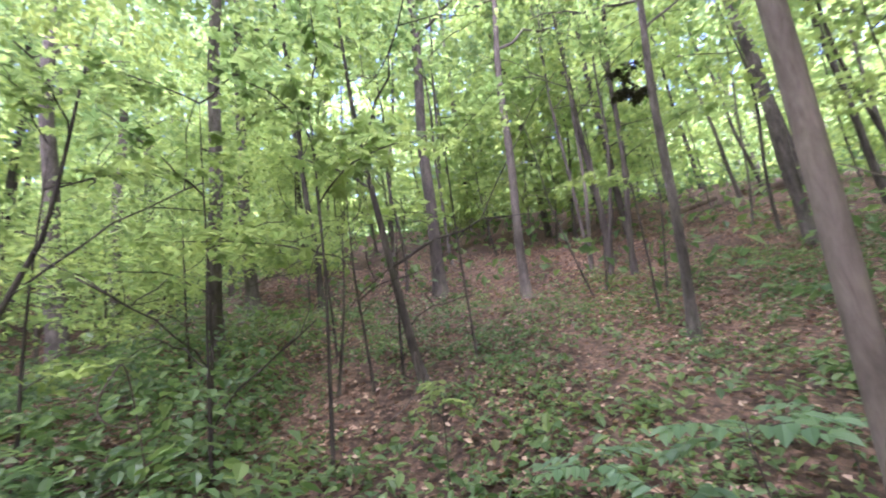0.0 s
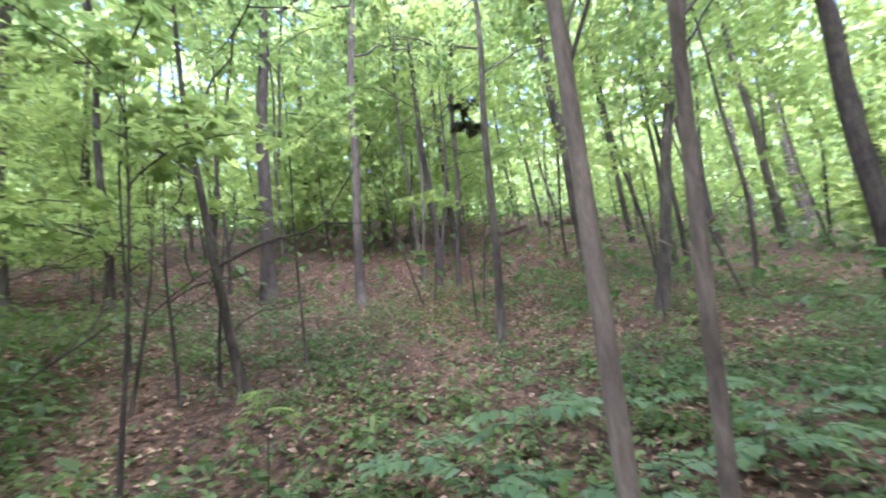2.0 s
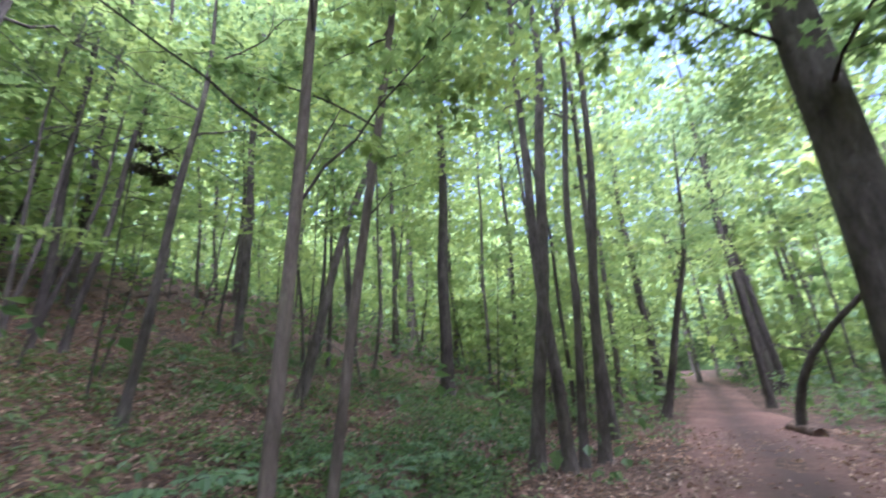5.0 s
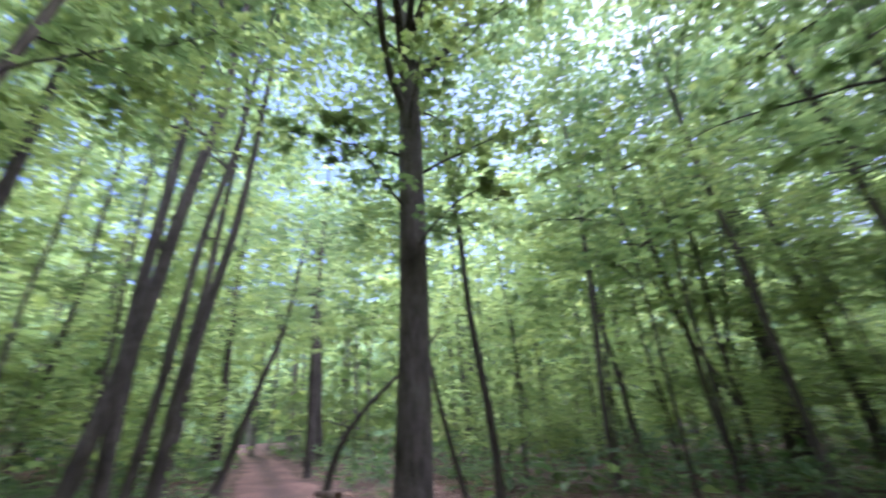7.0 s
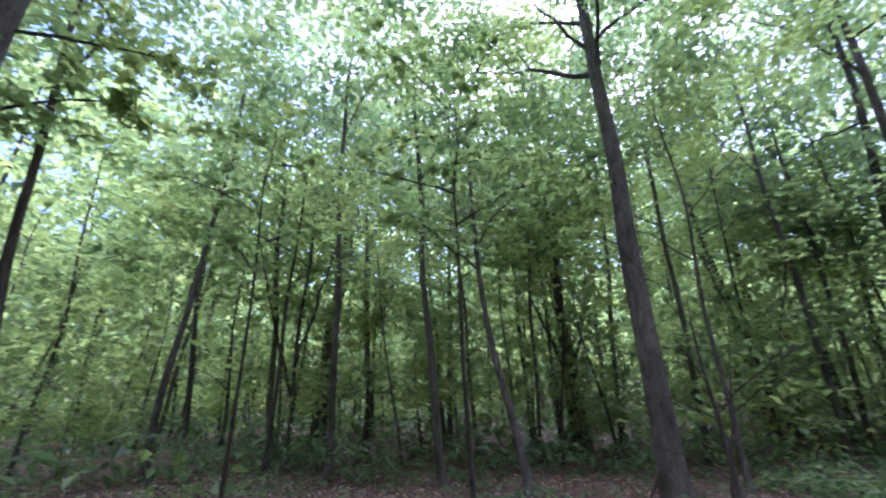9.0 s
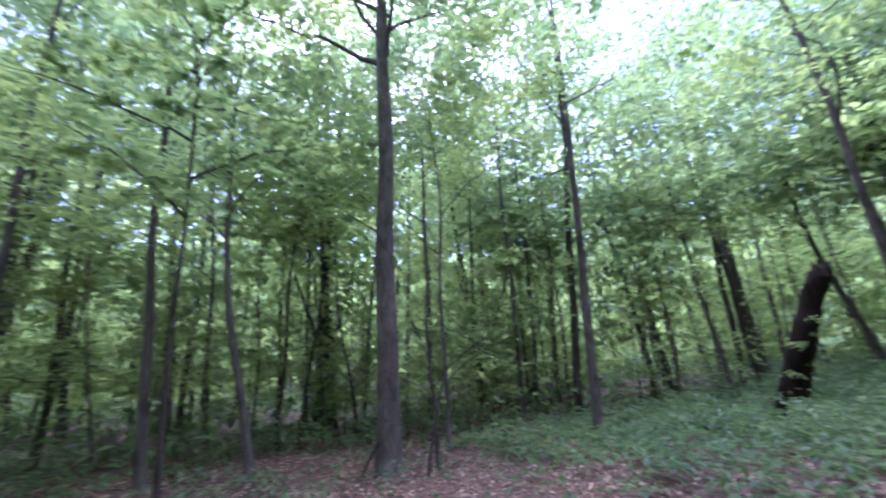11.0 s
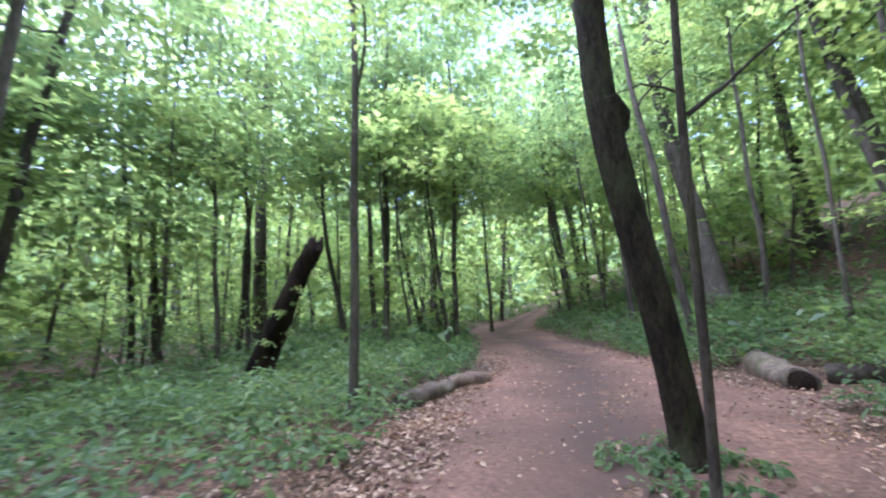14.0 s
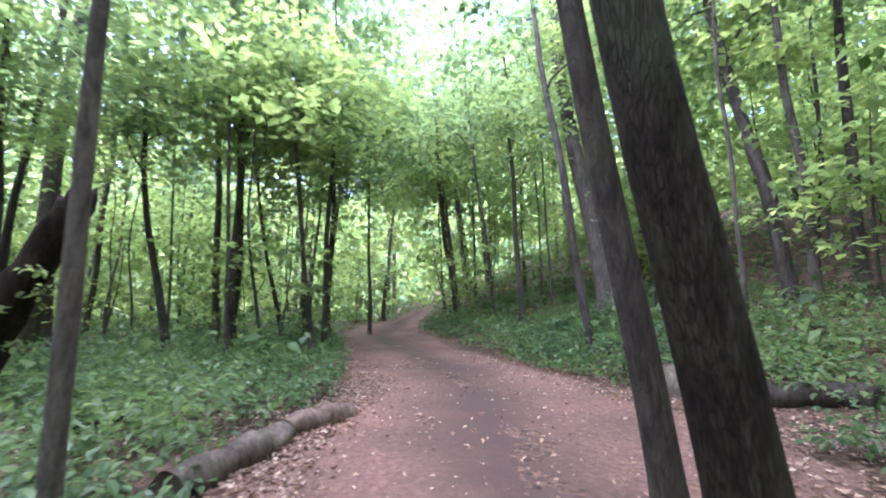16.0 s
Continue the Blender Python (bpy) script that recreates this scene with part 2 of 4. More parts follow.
# ---- leaves and wood ----
KITE = (np.array([(0, 0, 0), (-0.32, 0.42, 0.1), (0, 1, -0.12), (0.32, 0.42, 0.1)]), np.array([(0, 2, 1), (0, 3, 2)]))
OVAL = (np.array([(0, 0, 0), (-0.27, 0.25, 0.07), (-0.27, 0.62, 0.05), (0, 1, -0.14), (0.27, 0.62, 0.05), (0.27, 0.25, 0.07)]),
        np.array([(0, 3, 2, 1), (0, 5, 4, 3)]))
MAPLE = (np.array([(0, 0, 0), (-0.42, 0.02, 0.03), (-0.26, 0.3, 0.05), (-0.52, 0.58, -0.02), (-0.16, 0.6, 0.06), (0, 1.0, -0.12),
                   (0.16, 0.6, 0.06), (0.52, 0.58, -0.02), (0.26, 0.3, 0.05), (0.42, 0.02, 0.03)]),
         np.array([(0, 2, 1), (0, 4, 3), (0, 3, 2), (0, 5, 4), (0, 6, 5), (0, 7, 6), (0, 8, 7), (0, 9, 8)]))


def leaf_arrays(shape, P, yaw, tilt, roll, size):
    V, F = shape
    n = len(P)
    cy, sy, ct, st, cr, sr = np.cos(yaw), np.sin(yaw), np.cos(tilt), np.sin(tilt), np.cos(roll), np.sin(roll)
    x = V[:, 0][None] * cr[:, None] + V[:, 2][None] * sr[:, None]
    z = -V[:, 0][None] * sr[:, None] + V[:, 2][None] * cr[:, None]
    y = np.repeat(V[:, 1][None], n, 0)
    y2, z2 = y * ct[:, None] - z * st[:, None], y * st[:, None] + z * ct[:, None]
    x3, y3 = x * cy[:, None] - y2 * sy[:, None], x * sy[:, None] + y2 * cy[:, None]
    co = np.stack([x3, y3, z2], -1) * size[:, None, None] + P[:, None, :]
    fa = F[None] + (np.arange(n) * len(V))[:, None, None]
    return co.reshape(-1, 3), fa.reshape(-1, F.shape[1])


def leaves(name, P, size, mat, parent=None, shape=KITE, tilt=(-0.25, 0.45)):
    P = np.asarray(P, float)
    n = len(P)
    co, fa = leaf_arrays(shape, P, rng.uniform(0, 6.28, n), rng.normal(*tilt, n), rng.normal(0, 0.4, n), size * rng.uniform(0.65, 1.3, n))
    return mesh_ob(name, co, fa, mat, parent)


def tube_arrays(path, radii, sides=10, lumps=0.0, cap=True):
    path, radii = np.asarray(path, float), np.asarray(radii, float)
    n = len(path)
    tan = np.gradient(path, axis=0)
    tan /= np.linalg.norm(tan, axis=1)[:, None] + 1e-9
    ref = np.array((1.0, 0.13, 0.0)) if abs(tan[0][2]) > 0.6 else np.array((0.0, 0.0, 1.0))
    u = np.cross(tan, ref)
    u /= np.linalg.norm(u, axis=1)[:, None] + 1e-9
    v = np.cross(tan, u)
    a = np.linspace(0, 2 * np.pi, sides, endpoint=False)
    ph = rng.uniform(0, 6.28, 4)
    L = np.arange(n)[:, None]
    w = 1 + lumps * (np.sin(2 * a[None] + ph[0] + 0.35 * L) + 0.6 * np.sin(3 * a[None] + ph[1] - 0.5 * L) + 0.5 * np.sin(5 * a[None] + ph[2] + 0.9 * L))
    R = radii[:, None] * w
    co = path[:, None] + R[..., None] * (np.cos(a)[None, :, None] * u[:, None] + np.sin(a)[None, :, None] * v[:, None])
    i, j = np.meshgrid(np.arange(n - 1), np.arange(sides), indexing="ij")
    q = np.stack([i * sides + j, i * sides + (j + 1) % sides, (i + 1) * sides + (j + 1) % sides, (i + 1) * sides + j], -1).reshape(-1, 4)
    co = co.reshape(-1, 3)
    if cap:
        for ring, at in ((0, path[0]), (n - 1, path[-1])):
            c = len(co)
            co = np.concatenate([co, at[None]])
            k = np.arange(sides)
            q = np.concatenate([q, np.stack([ring * sides + k, ring * sides + (k + 1) % sides, np.full(sides, c), np.full(sides, c)], -1)])
    return co, q


def joined(pieces):
    cs, fs, n = [], [], 0
    for c, f in pieces:
        cs.append(c), fs.append(f + n)
        n += len(c)
    return np.concatenate(cs), np.concatenate(fs)


def wood(name, pieces, mat, parent=None):
    co, q = joined(pieces)
    me = bpy.data.meshes.new(name)
    me.from_pydata(co.tolist(), [], [tuple(dict.fromkeys(f)) for f in q.tolist()])
    me.polygons.foreach_set("use_smooth", np.ones(len(me.polygons), bool))
    me.materials.append(mat)
    me.update()
    ob = new(name, me)
    ob.parent = parent
    return ob


def curve_path(p0, p1, n, bend=0.0, sag=0.0, wobble=0.0):
    """A bowed way from p0 to p1."""
    p0, p1 = np.asarray(p0, float), np.asarray(p1, float)
    t = np.linspace(0, 1, n)[:, None]
    side = np.cross(p1 - p0, (0, 0, 1.0))
    side /= np.linalg.norm(side) + 1e-9
    p = p0 + (p1 - p0) * t + side * bend * np.sin(np.pi * t) + np.array((0, 0, 1.0)) * sag * np.sin(np.pi * t)
    w = rng.normal(0, wobble, (n, 3))
    w[0] = 0
    return p + w


def thing(name, at, label, category, group=""):
    ob = new(name)
    ob.location = at
    return tagged(ob, label, category, group)


def crown_points(n, rx, rz, clumps):
    """Leaf places in flat sprays spread through an uneven crown."""
    d = rng.normal(0, 1, (clumps, 3))
    d /= np.linalg.norm(d, axis=1)[:, None]
    c = d * rng.uniform(0.3, 1.0, (clumps, 1)) ** 0.6 * (rx, rx, rz)
    k = rng.integers(0, clumps, n)
    spread = rng.uniform(0.16, 0.38, clumps)[k][:, None] * rx
    q = rng.normal(0, 0.55, (n, 3)) * spread * (1, 1, 0.28)
    q[:, 2] -= 0.35 * (q[:, 0] ** 2 + q[:, 1] ** 2) / (spread[:, 0] + 0.2)
    return c[k] + q, c


def crown_mesh(n, rx, rz, clumps, size, mat, shape=KITE):
    P, c = crown_points(n, rx, rz, clumps)
    ob = leaves("crown", P, size, mat, None, shape)
    me = ob.data
    bpy.data.objects.remove(ob)
    return me, c


CROWNS = [crown_mesh(1250, 2.8, 2.2, 40, 0.215, LEAF_CANOPY) for _ in range(4)]
LOW = [crown_mesh(1000, 1.7, 1.4, 30, 0.145, LEAF_BRIGHT) for _ in range(5)]
FAR = [crown_mesh(500, 3.2, 3.2, 46, 0.32, LEAF_CANOPY) for _ in range(4)]
FARTHER = [crown_mesh(270, 3.8, 3.8, 40, 0.62, LEAF_CANOPY) for _ in range(4)]
FARTHER_LOW = [crown_mesh(200, 2.4, 2.0, 24, 0.46, LEAF_BRIGHT) for _ in range(3)]
FARLOW = [crown_mesh(400, 2.0, 1.7, 28, 0.235, LEAF_BRIGHT) for _ in range(4)]


def crown_at(parent, kinds, at, size, flat=1.0):
    c = new("crown", kinds[rng.integers(0, len(kinds))][0])
    c.parent = parent
    c.location = at
    c.rotation_euler = (0, 0, rng.uniform(0, 6.28))
    c.scale = (size, size, size * flat)
    return c


def trunk_path(base, lean, height, wave=0.06, straighten=0.5, n=None):
    n = n or max(8, int(height / 0.45))
    z = np.linspace(-0.12, height, n)
    ph = rng.uniform(0, 6.28, 4)
    k = np.minimum(z, straighten * height) + 0.35 * np.clip(z - straighten * height, 0, None)
    x = base[0] + lean[0] * k + wave * np.sin(0.55 * z + ph[0]) + 0.4 * wave * np.sin(1.5 * z + ph[1]) - wave * np.sin(ph[0])
    y = base[1] + lean[1] * k + wave * np.sin(0.5 * z + ph[2]) + 0.4 * wave * np.sin(1.4 * z + ph[3]) - wave * np.sin(ph[2])
    return np.stack([x, y, base[2] + z], 1)


def tree(x, y, lean=(0, 0), r=0.15, height=15.0, mat=None, label="", crown=True, limbs=6, start=0.45, wave=0.06, sides=10, name="tree", group="", low=False, far=False,
         size=1.0, lumps=0.03, flare=0.5, side=2, way=None, clear=3.6):
    """A tree: a tapered trunk with root flare, limbs, a leafy crown over its top and leafy sprays lower down."""
    z = float(ground_z(x, y))
    t = thing(name, (x, y, z), label or "tall woodland tree with bare trunk and leafy crown", "tree", group)
    path = trunk_path((0, 0, 0), lean, height, wave)
    if way:
        hz = [w[2] for w in way]
        for axis_ in (0, 1):
            bend = np.interp(path[:, 2], hz, [w[axis_] for w in way])
            bend = np.convolve(np.pad(bend, 2, mode="edge"), np.ones(5) / 5, "valid")
            path[:, axis_] = bend + 0.2 * (path[:, axis_] - lean[axis_] * path[:, 2])
    s = np.clip(path[:, 2] / height, 0, 1)
    rad = r * ((1 - s) ** 0.75 * 0.9 + 0.1) * (1 + flare * np.exp(-np.clip(path[:, 2] + 0.05, 0, None) / (1.6 * r + 0.05)))
    bark_mat = mat or BARK_GREY
    wood("trunk", [tube_arrays(path, rad, sides, lumps)], bark_mat, t)
    main, lower = (FARTHER, FARTHER_LOW) if far == 2 else (FARLOW, FARLOW) if low and far else (LOW, LOW) if low else (FAR, FARLOW) if far else (CROWNS, LOW)
    ends = []
    for i in range(limbs):
        f = start + (0.97 - start) * (i + rng.uniform(0, 0.8)) / max(limbs, 1)
        k = min(len(path) - 2, int(f * (len(path) - 1)))
        a = i * 2.4 + rng.uniform(-0.5, 0.5)
        ln = (0.8 + 0.16 * height * (1.1 - f)) * rng.uniform(0.7, 1.2)
        tip = path[k] + np.array((math.cos(a) * ln, math.sin(a) * ln, ln * rng.uniform(0.25, 0.8)))
        p = curve_path(path[k], tip, 7, rng.uniform(-0.15, 0.15) * ln, 0.08 * ln, 0.02 * ln)
        pieces = [tube_arrays(p, np.linspace(rad[k] * 0.5, 0.008, 7), 6)]
        if not far:
            for _ in range(2):
                q = p[rng.integers(3, 6)]
                tw = q + rng.normal(0, 0.35, 3) * ln + np.array((0, 0, 0.2 * ln))
                pieces.append(tube_arrays(curve_path(q, tw, 5, 0.05 * ln, 0, 0.02), np.linspace(0.35 * rad[k] * 0.4 + 0.004, 0.004, 5), 5))
        wood("limb", pieces, bark_mat, t)
        ends.append(tip)
    if crown:
        crown_at(t, main, path[-1] - np.array((0, 0, (0.7 if low else 1.7) * size)), size, rng.uniform(0.85, 1.3))
        for i in range(side):
            e = ends[i % len(ends)] if ends else path[-1]
            if i >= len(ends):
                e = path[int(len(path) * 0.6)] + rng.normal(0, 0.8, 3)
            if e[2] > clear:
                crown_at(t, lower if i % 2 == 0 else main, e, rng.uniform(0.8, 1.2) * (size if not low else size * 0.8) * (0.8 if i % 2 and not low else 1.15), 0.7)
    return t


def bough(parent, p0, p1, r=0.02, n=160, size=0.11, mat=None, spread=0.45, sag=0.1, shape=MAPLE, bare=0.3, wood_mat=None, twigs=7):
    """A leafy branch under a tree: its wood and its leaves, in the tree's own coordinates."""
    p = curve_path(p0, p1, 9, rng.uniform(-0.1, 0.1), sag, 0.012)
    L = float(np.linalg.norm(np.asarray(p1) - np.asarray(p0)))
    pieces = [tube_arrays(p, np.linspace(r, 0.003, 9), 6)]
    P = []
    way = np.asarray(p1, float) - np.asarray(p0, float)
    way /= np.linalg.norm(way)
    for i in range(twigs):
        f = bare + (1 - bare) * i / max(1, twigs - 1)
        q = p[min(8, int(f * 8))]
        sgn = 1 if i % 2 else -1
        side = np.cross(way, (0, 0, 1.0)) * sgn
        tip = q + (way * 0.5 + side * rng.uniform(0.5, 1.0)) * spread * (1.1 - 0.4 * f) * L * 0.6 + np.array((0, 0, rng.uniform(-0.14, 0.05) * L))
        tp = curve_path(q, tip, 6, 0.02, 0.03, 0.006)
        pieces.append(tube_arrays(tp, np.linspace(max(0.003, r * 0.3), 0.0015, 6), 5, cap=False))
        m = max(3, n // twigs)
        u = rng.uniform(0.1, 1.05, m)[:, None]
        P.append(q + (tip - q) * u + rng.normal(0, 1, (m, 3)) * (0.09, 0.09, 0.03) + np.array((0, 0, 0.03)))
    b = wood("branch", pieces[:1], wood_mat or BARK_DARK, parent)
    for piece in pieces[1:]:
        wood("twig", [piece], wood_mat or BARK_DARK, b)
    leaves("leaves", np.concatenate(P), size, mat or LEAF_BRIGHT, b, shape, (-0.25, 0.35))
    return b


# ---- the trees beside the trail ----
PALE = "slender smooth grey-brown young tree on the leafy bank"
A = tree(1.27, 1.33, (0.03, -0.03), 0.05, 11, BARK_PALE, PALE, limbs=5, wave=0.015, sides=16, size=0.7, group="slender pair on the bank", flare=0.3)
B = tree(1.95, 1.43, (0.04, -0.105), 0.045, 11, BARK_PALE, PALE, limbs=5, wave=0.015, sides=16, size=0.7, group="slender pair on the bank", flare=0.3)
HILL = "woodland tree standing in leaf litter on the hillside"
tree(1.88, 8.7, (0.07, -0.02), 0.105, 14, BARK_GREY, HILL, clear=6.5)
tree(3.09, 5.14, (0.04, -0.03), 0.07, 9, BARK_GREY, HILL, size=0.6, clear=6.5)
tree(3.67, 9.4, (0.05, -0.02), 0.05, 9, BARK_GREY, HILL, size=0.5, clear=6.5)
tree(3.87, 9.85, (-0.06, 0.01), 0.05, 9, BARK_GREY, HILL, size=0.5, clear=6.5)
tree(3.88, 8.9, (0.12, -0.05), 0.055, 7, BARK_DARK, HILL, size=0.4, clear=6.5)
tree(6.3, 5.0, (0.16, -0.2), 0.11, 12, BARK_GREY, HILL, clear=6.5)
tree(10.0, 3.2, (0.01, -0.02), 0.18, 16, BARK_DARK, HILL, clear=6.5)
tree(0.1, 9.5, (0.02, 0), 0.16, 16, BARK_DARK, HILL, clear=6.5)
tree(-0.26, 4.95, (-0.15, 0.0), 0.055, 6, BARK_DARK, "dark leaning understory tree on the hillside", size=0.5, start=0.3)
for px, py, pr in ((7.1, 22.5, 0.19), (7.6, 20.2, 0.19), (7.9, 21.6, 0.17), (13.7, 14.4, 0.19), (-13.3, 18.7, 0.34), (-9.4, 10.3, 0.24), (-9.9, 12.6, 0.2), (25, 10.8, 0.17), (28.6, 12.1, 0.3), (27, 14, 0.19), (17, 8, 0.15), (20, 6, 0.13)):
    tree(px, py, (rng.normal(0, 0.03), rng.normal(0, 0.03)), pr, rng.uniform(15, 19), BARK_GREY, HILL, clear=6.5)
tree(-4.04, 3.03, (0.2, 0.2), 0.034, 5, BARK_DARK, "thin dark sapling leaning over the bank", limbs=4, size=0.5, low=True)
# extra tall trees, added to close the canopy and shade the left hillside
for px, py, lean, pr, hh in ((-3.4, 6.4, (0.03, -0.08), 0.12, 14), (-6.2, 4.6, (0.06, -0.1), 0.13, 15), (-4.6, 10.2, (0.0, -0.05), 0.15, 16)):
    tree(px, py, lean, pr, hh, BARK_GREY, HILL, size=1.2, side=4, clear=7.0)
# clump of stems by the trail
TRIO = "greyish trunk in a clump of trees beside the trail"
for px, py, lean, pr in ((6.3, 0.55, (0.01, -0.12), 0.115), (6.6, 0.1, (0.0, 0.0), 0.105), (7.1, -0.14, (0.0, -0.1), 0.08), (7.4, -0.42, (0.0, -0.09), 0.1)):
    tree(px, py, lean, pr, 15, BARK_GREY, TRIO, group="clump of trunks by the trail", sides=14, side=0)
tree(9.6, -0.7, (0.0, -0.03), 0.1, 14, BARK_GREY, TRIO, size=1.2, side=1)
tree(15.2, -1.2, (0.0, -0.03), 0.11, 15, BARK_GREY, "slim tree beside the far trail", size=1.3, side=2)
tree(13.6, -2.34, (-0.08, -0.3), 0.13, 9, BARK_DARK, "dark curved tree leaning over the trail", size=0.7)
for px, py, pr in ((18.8, -3.0, 0.19), (22.2, -7.9, 0.27), (16.4, -5.9, 0.12), (23.9, -9, 0.2)):
    tree(px, py, (rng.normal(0, 0.03), rng.normal(0, 0.03)), pr, 16, BARK_DARK, "dark tree trunk beside the far trail")
BIG = tree(3.4, -2.7, (0.0, -0.01), 0.22, 19, BARK_GREY, "tall straight grey tree with furrowed bark by the trail", sides=20, wave=0.03, start=0.45)
tree(4.9, -5.35, (0.04, 0.05), 0.085, 12, BARK_DARK, "dark crooked tree forking high up", wave=0.15)
tree(6.8, -6.12, (0.13, 0.18), 0.06, 9, BARK_DARK, "thin dark leaning tree in the flat woods", size=0.6)
FLAT = "slim tree in the flat shady woods"
for px, py, hh in ((-7.5, -11.5, 15), (-6.5, -14.5, 17), (-10.5, -11, 16), (1.6, -9.6, 14), (5.5, -9.5, 15), (-12.5, -12.5, 16)):
    tree(px, py, (rng.normal(0, 0.03), rng.normal(0, 0.03)), 0.085, hh, BARK_GREY, FLAT, size=1.15, side=1)
K = tree(-4.44, -7.04, (0.02, 0.0), 0.2, 18, BARK_GREY, "straight brown tree at the edge of the flat woods", sides=18, wave=0.03)
for px, py, lean, pr, hh in ((3.81, -12.0, (0.1, 0.04), 0.095, 13), (4.1, -17.0, (-0.06, -0.02), 0.19, 16), (2.5, -19.3, (0.06, 0.01), 0.14, 15), (-0.9, -8.9, (0.11, 0.01), 0.09, 13), (-0.84, -15.5, (0.13, 0.0), 0.08, 13),
                             (-1.72, -12.4, (0.1, 0.0), 0.06, 10), (-2.4, -8.2, (0.14, -0.02), 0.08, 9), (-5.0, -14.4, (-0.03, 0.01), 0.19, 15), (-5.6, -15.2, (0.08, -0.01), 0.15, 14), (-18.3, -23.8, (0.12, -0.09), 0.3, 18),
                             (-14.3, -17.4, (0.03, -0.02), 0.2, 17), (-13.7, -14.4, (0.02, -0.02), 0.09, 12), (0.27, -11.5, (0.15, 0.02), 0.035, 8), (-1.2, -19.4, (0.08, 0.0), 0.08, 13), (-13.5, -11.8, (0.01, -0.01), 0.06, 11),
                             (-6.16, -8.05, (0.04, -0.02), 0.05, 10), (1.55, -13.3, (0.03, 0.01), 0.09, 13), (3.37, -13.9, (-0.07, -0.02), 0.12, 14), (7.0, -13.4, (0.06, 0.04), 0.1, 14), (-17.6, -8.2, (0.03, -0.05), 0.09, 13),
                             (-19.1, -11.3, (0.04, -0.05), 0.15, 15)):
    tree(px, py, lean, pr, hh, BARK_GREY if pr < 0.13 else BARK_DARK, FLAT, side=3 if px < -9 else 1, size=1.35 if px < -9 else 0.75, wave=0.09)
# forked trees of the flat woods
for px, py, az, pr in ((-4.75, -14.0, 200, 0.09), (3.2, -11.4, 20, 0.06), (-10.2, -12.6, 150, 0.06)):
    fork = tree(px, py, (0.0, 0.02), pr, 12, BARK_DARK, "forked tree with rising limbs in the flat woods", side=1, wave=0.08)
    for h, turn, ln in ((1.6, 0, 4.6), (2.6, 140, 3.8)):
        e = np.array((math.cos(radians(az + turn)) * ln * 0.32, math.sin(radians(az + turn)) * ln * 0.32, h + ln))
        wood("limb", [tube_arrays(curve_path((0, 0, h), e, 10, 0.15, -0.25, 0.03), np.linspace(pr * 0.75, 0.02, 10), 9)], BARK_DARK, fork)
tree(-9.2, -6.8, (-0.01, 0.05), 0.11, 15, BARK_GREY, FLAT, sides=14, wave=0.05)
tree(-24.5, -10.3, (0, 0), 0.36, 22, BARK_GREY, "tall bare-trunked tree standing against the sky", limbs=9, start=0.55)
SAP = tree(-11.02, -2.0, (0.1, 0.0), 0.08, 12, BARK_GREY, "slim young tree beside the trail logs", sides=14, limbs=5, size=0.7, flare=0.25)
# round the trail ahead
for px, py, lean, pr, hh in ((-26.5, -0.57, (0, 0.01), 0.12, 16), (-25, -1.4, (0, -0.06), 0.09, 14), (-20.7, -3.3, (0, 0.02), 0.13, 16), (-23.6, -3.8, (0, 0), 0.14, 17), (-20.0, -0.77, (0, -0.08), 0.09, 14),
                             (-21.0, -0.44, (0, 0.01), 0.1, 15), (-21.6, 6.75, (0, -0.03), 0.12, 13), (-44, 11.6, (-0.03, -0.09), 0.45, 18), (-22.0, 15.0, (-0.04, -0.04), 0.3, 18), (-16.6, 13.3, (-0.08, -0.08), 0.18, 17),
                             (-15.0, 11.2, (-0.07, -0.06), 0.18, 16), (-24.1, -2.1, (0.02, -0.18), 0.09, 12), (-21.2, -4.9, (0.07, -0.18), 0.12, 12)):
    tree(px, py, lean, pr, hh, BARK_DARK, "woodland tree near the bend of the trail", size=1.35, side=3 if py > 7 else 2)
for px, py, lean, pr, hh in ((-30.5, -0.9, (0.0, 0.1), 0.12, 15), (-33.5, 7.5, (0.0, -0.1), 0.16, 16), (-38, 3.0, (0.0, 0.08), 0.16, 17), (-41, 12.5, (0, -0.06), 0.2, 17), (-29.5, 6.4, (0.0, -0.12), 0.12, 15)):
    tree(px, py, lean, pr, hh, BARK_DARK, "woodland tree near the bend of the trail", size=1.5, side=4)
tree(-27.4, 1.4, (0, 0), 0.1, 12, BARK_DARK, "slim tree standing at the edge of the trail", size=1.2)
R = tree(-8.56, 1.86, (0, 0), 0.178, 22, BARK_MOSSY, "thick leaning mossy tree with flaking bark beside the trail", sides=32, wave=0.1, lumps=0.05, flare=0.08,
         way=((0, 0, 0), (-0.02, 0.0, 0.9), (-0.02, -0.17, 1.9), (-0.03, -0.42, 3.1), (0.0, -0.5, 4.1), (0.06, -0.47, 5.2), (0.2, -0.3, 14)))
R2 = tree(-7.54, 1.47, (0.125, 0.0), 0.038, 9, BARK_DARK, "thin young tree beside the thick mossy tree", sides=12, size=0.5, limbs=4, flare=0.2, wave=0.02)
R3 = tree(-9.75, 2.45, (0.035, -0.15), 0.12, 13, BARK_DARK, "slim dark tree leaning behind the thick mossy tree", sides=14, flare=0.25)
tree(-19.3, 9.0, (-0.05, -0.1), 0.36, 19, BARK_GREY, "grey leaning tree on the bank above the trail", sides=14)

# ---- woods around ----
def clear_of_path(px, py, least):
    return min(math.hypot(px - c, py) for c in (0, -2, -4, -7)) > least and off_trail(px, py) > 1.2


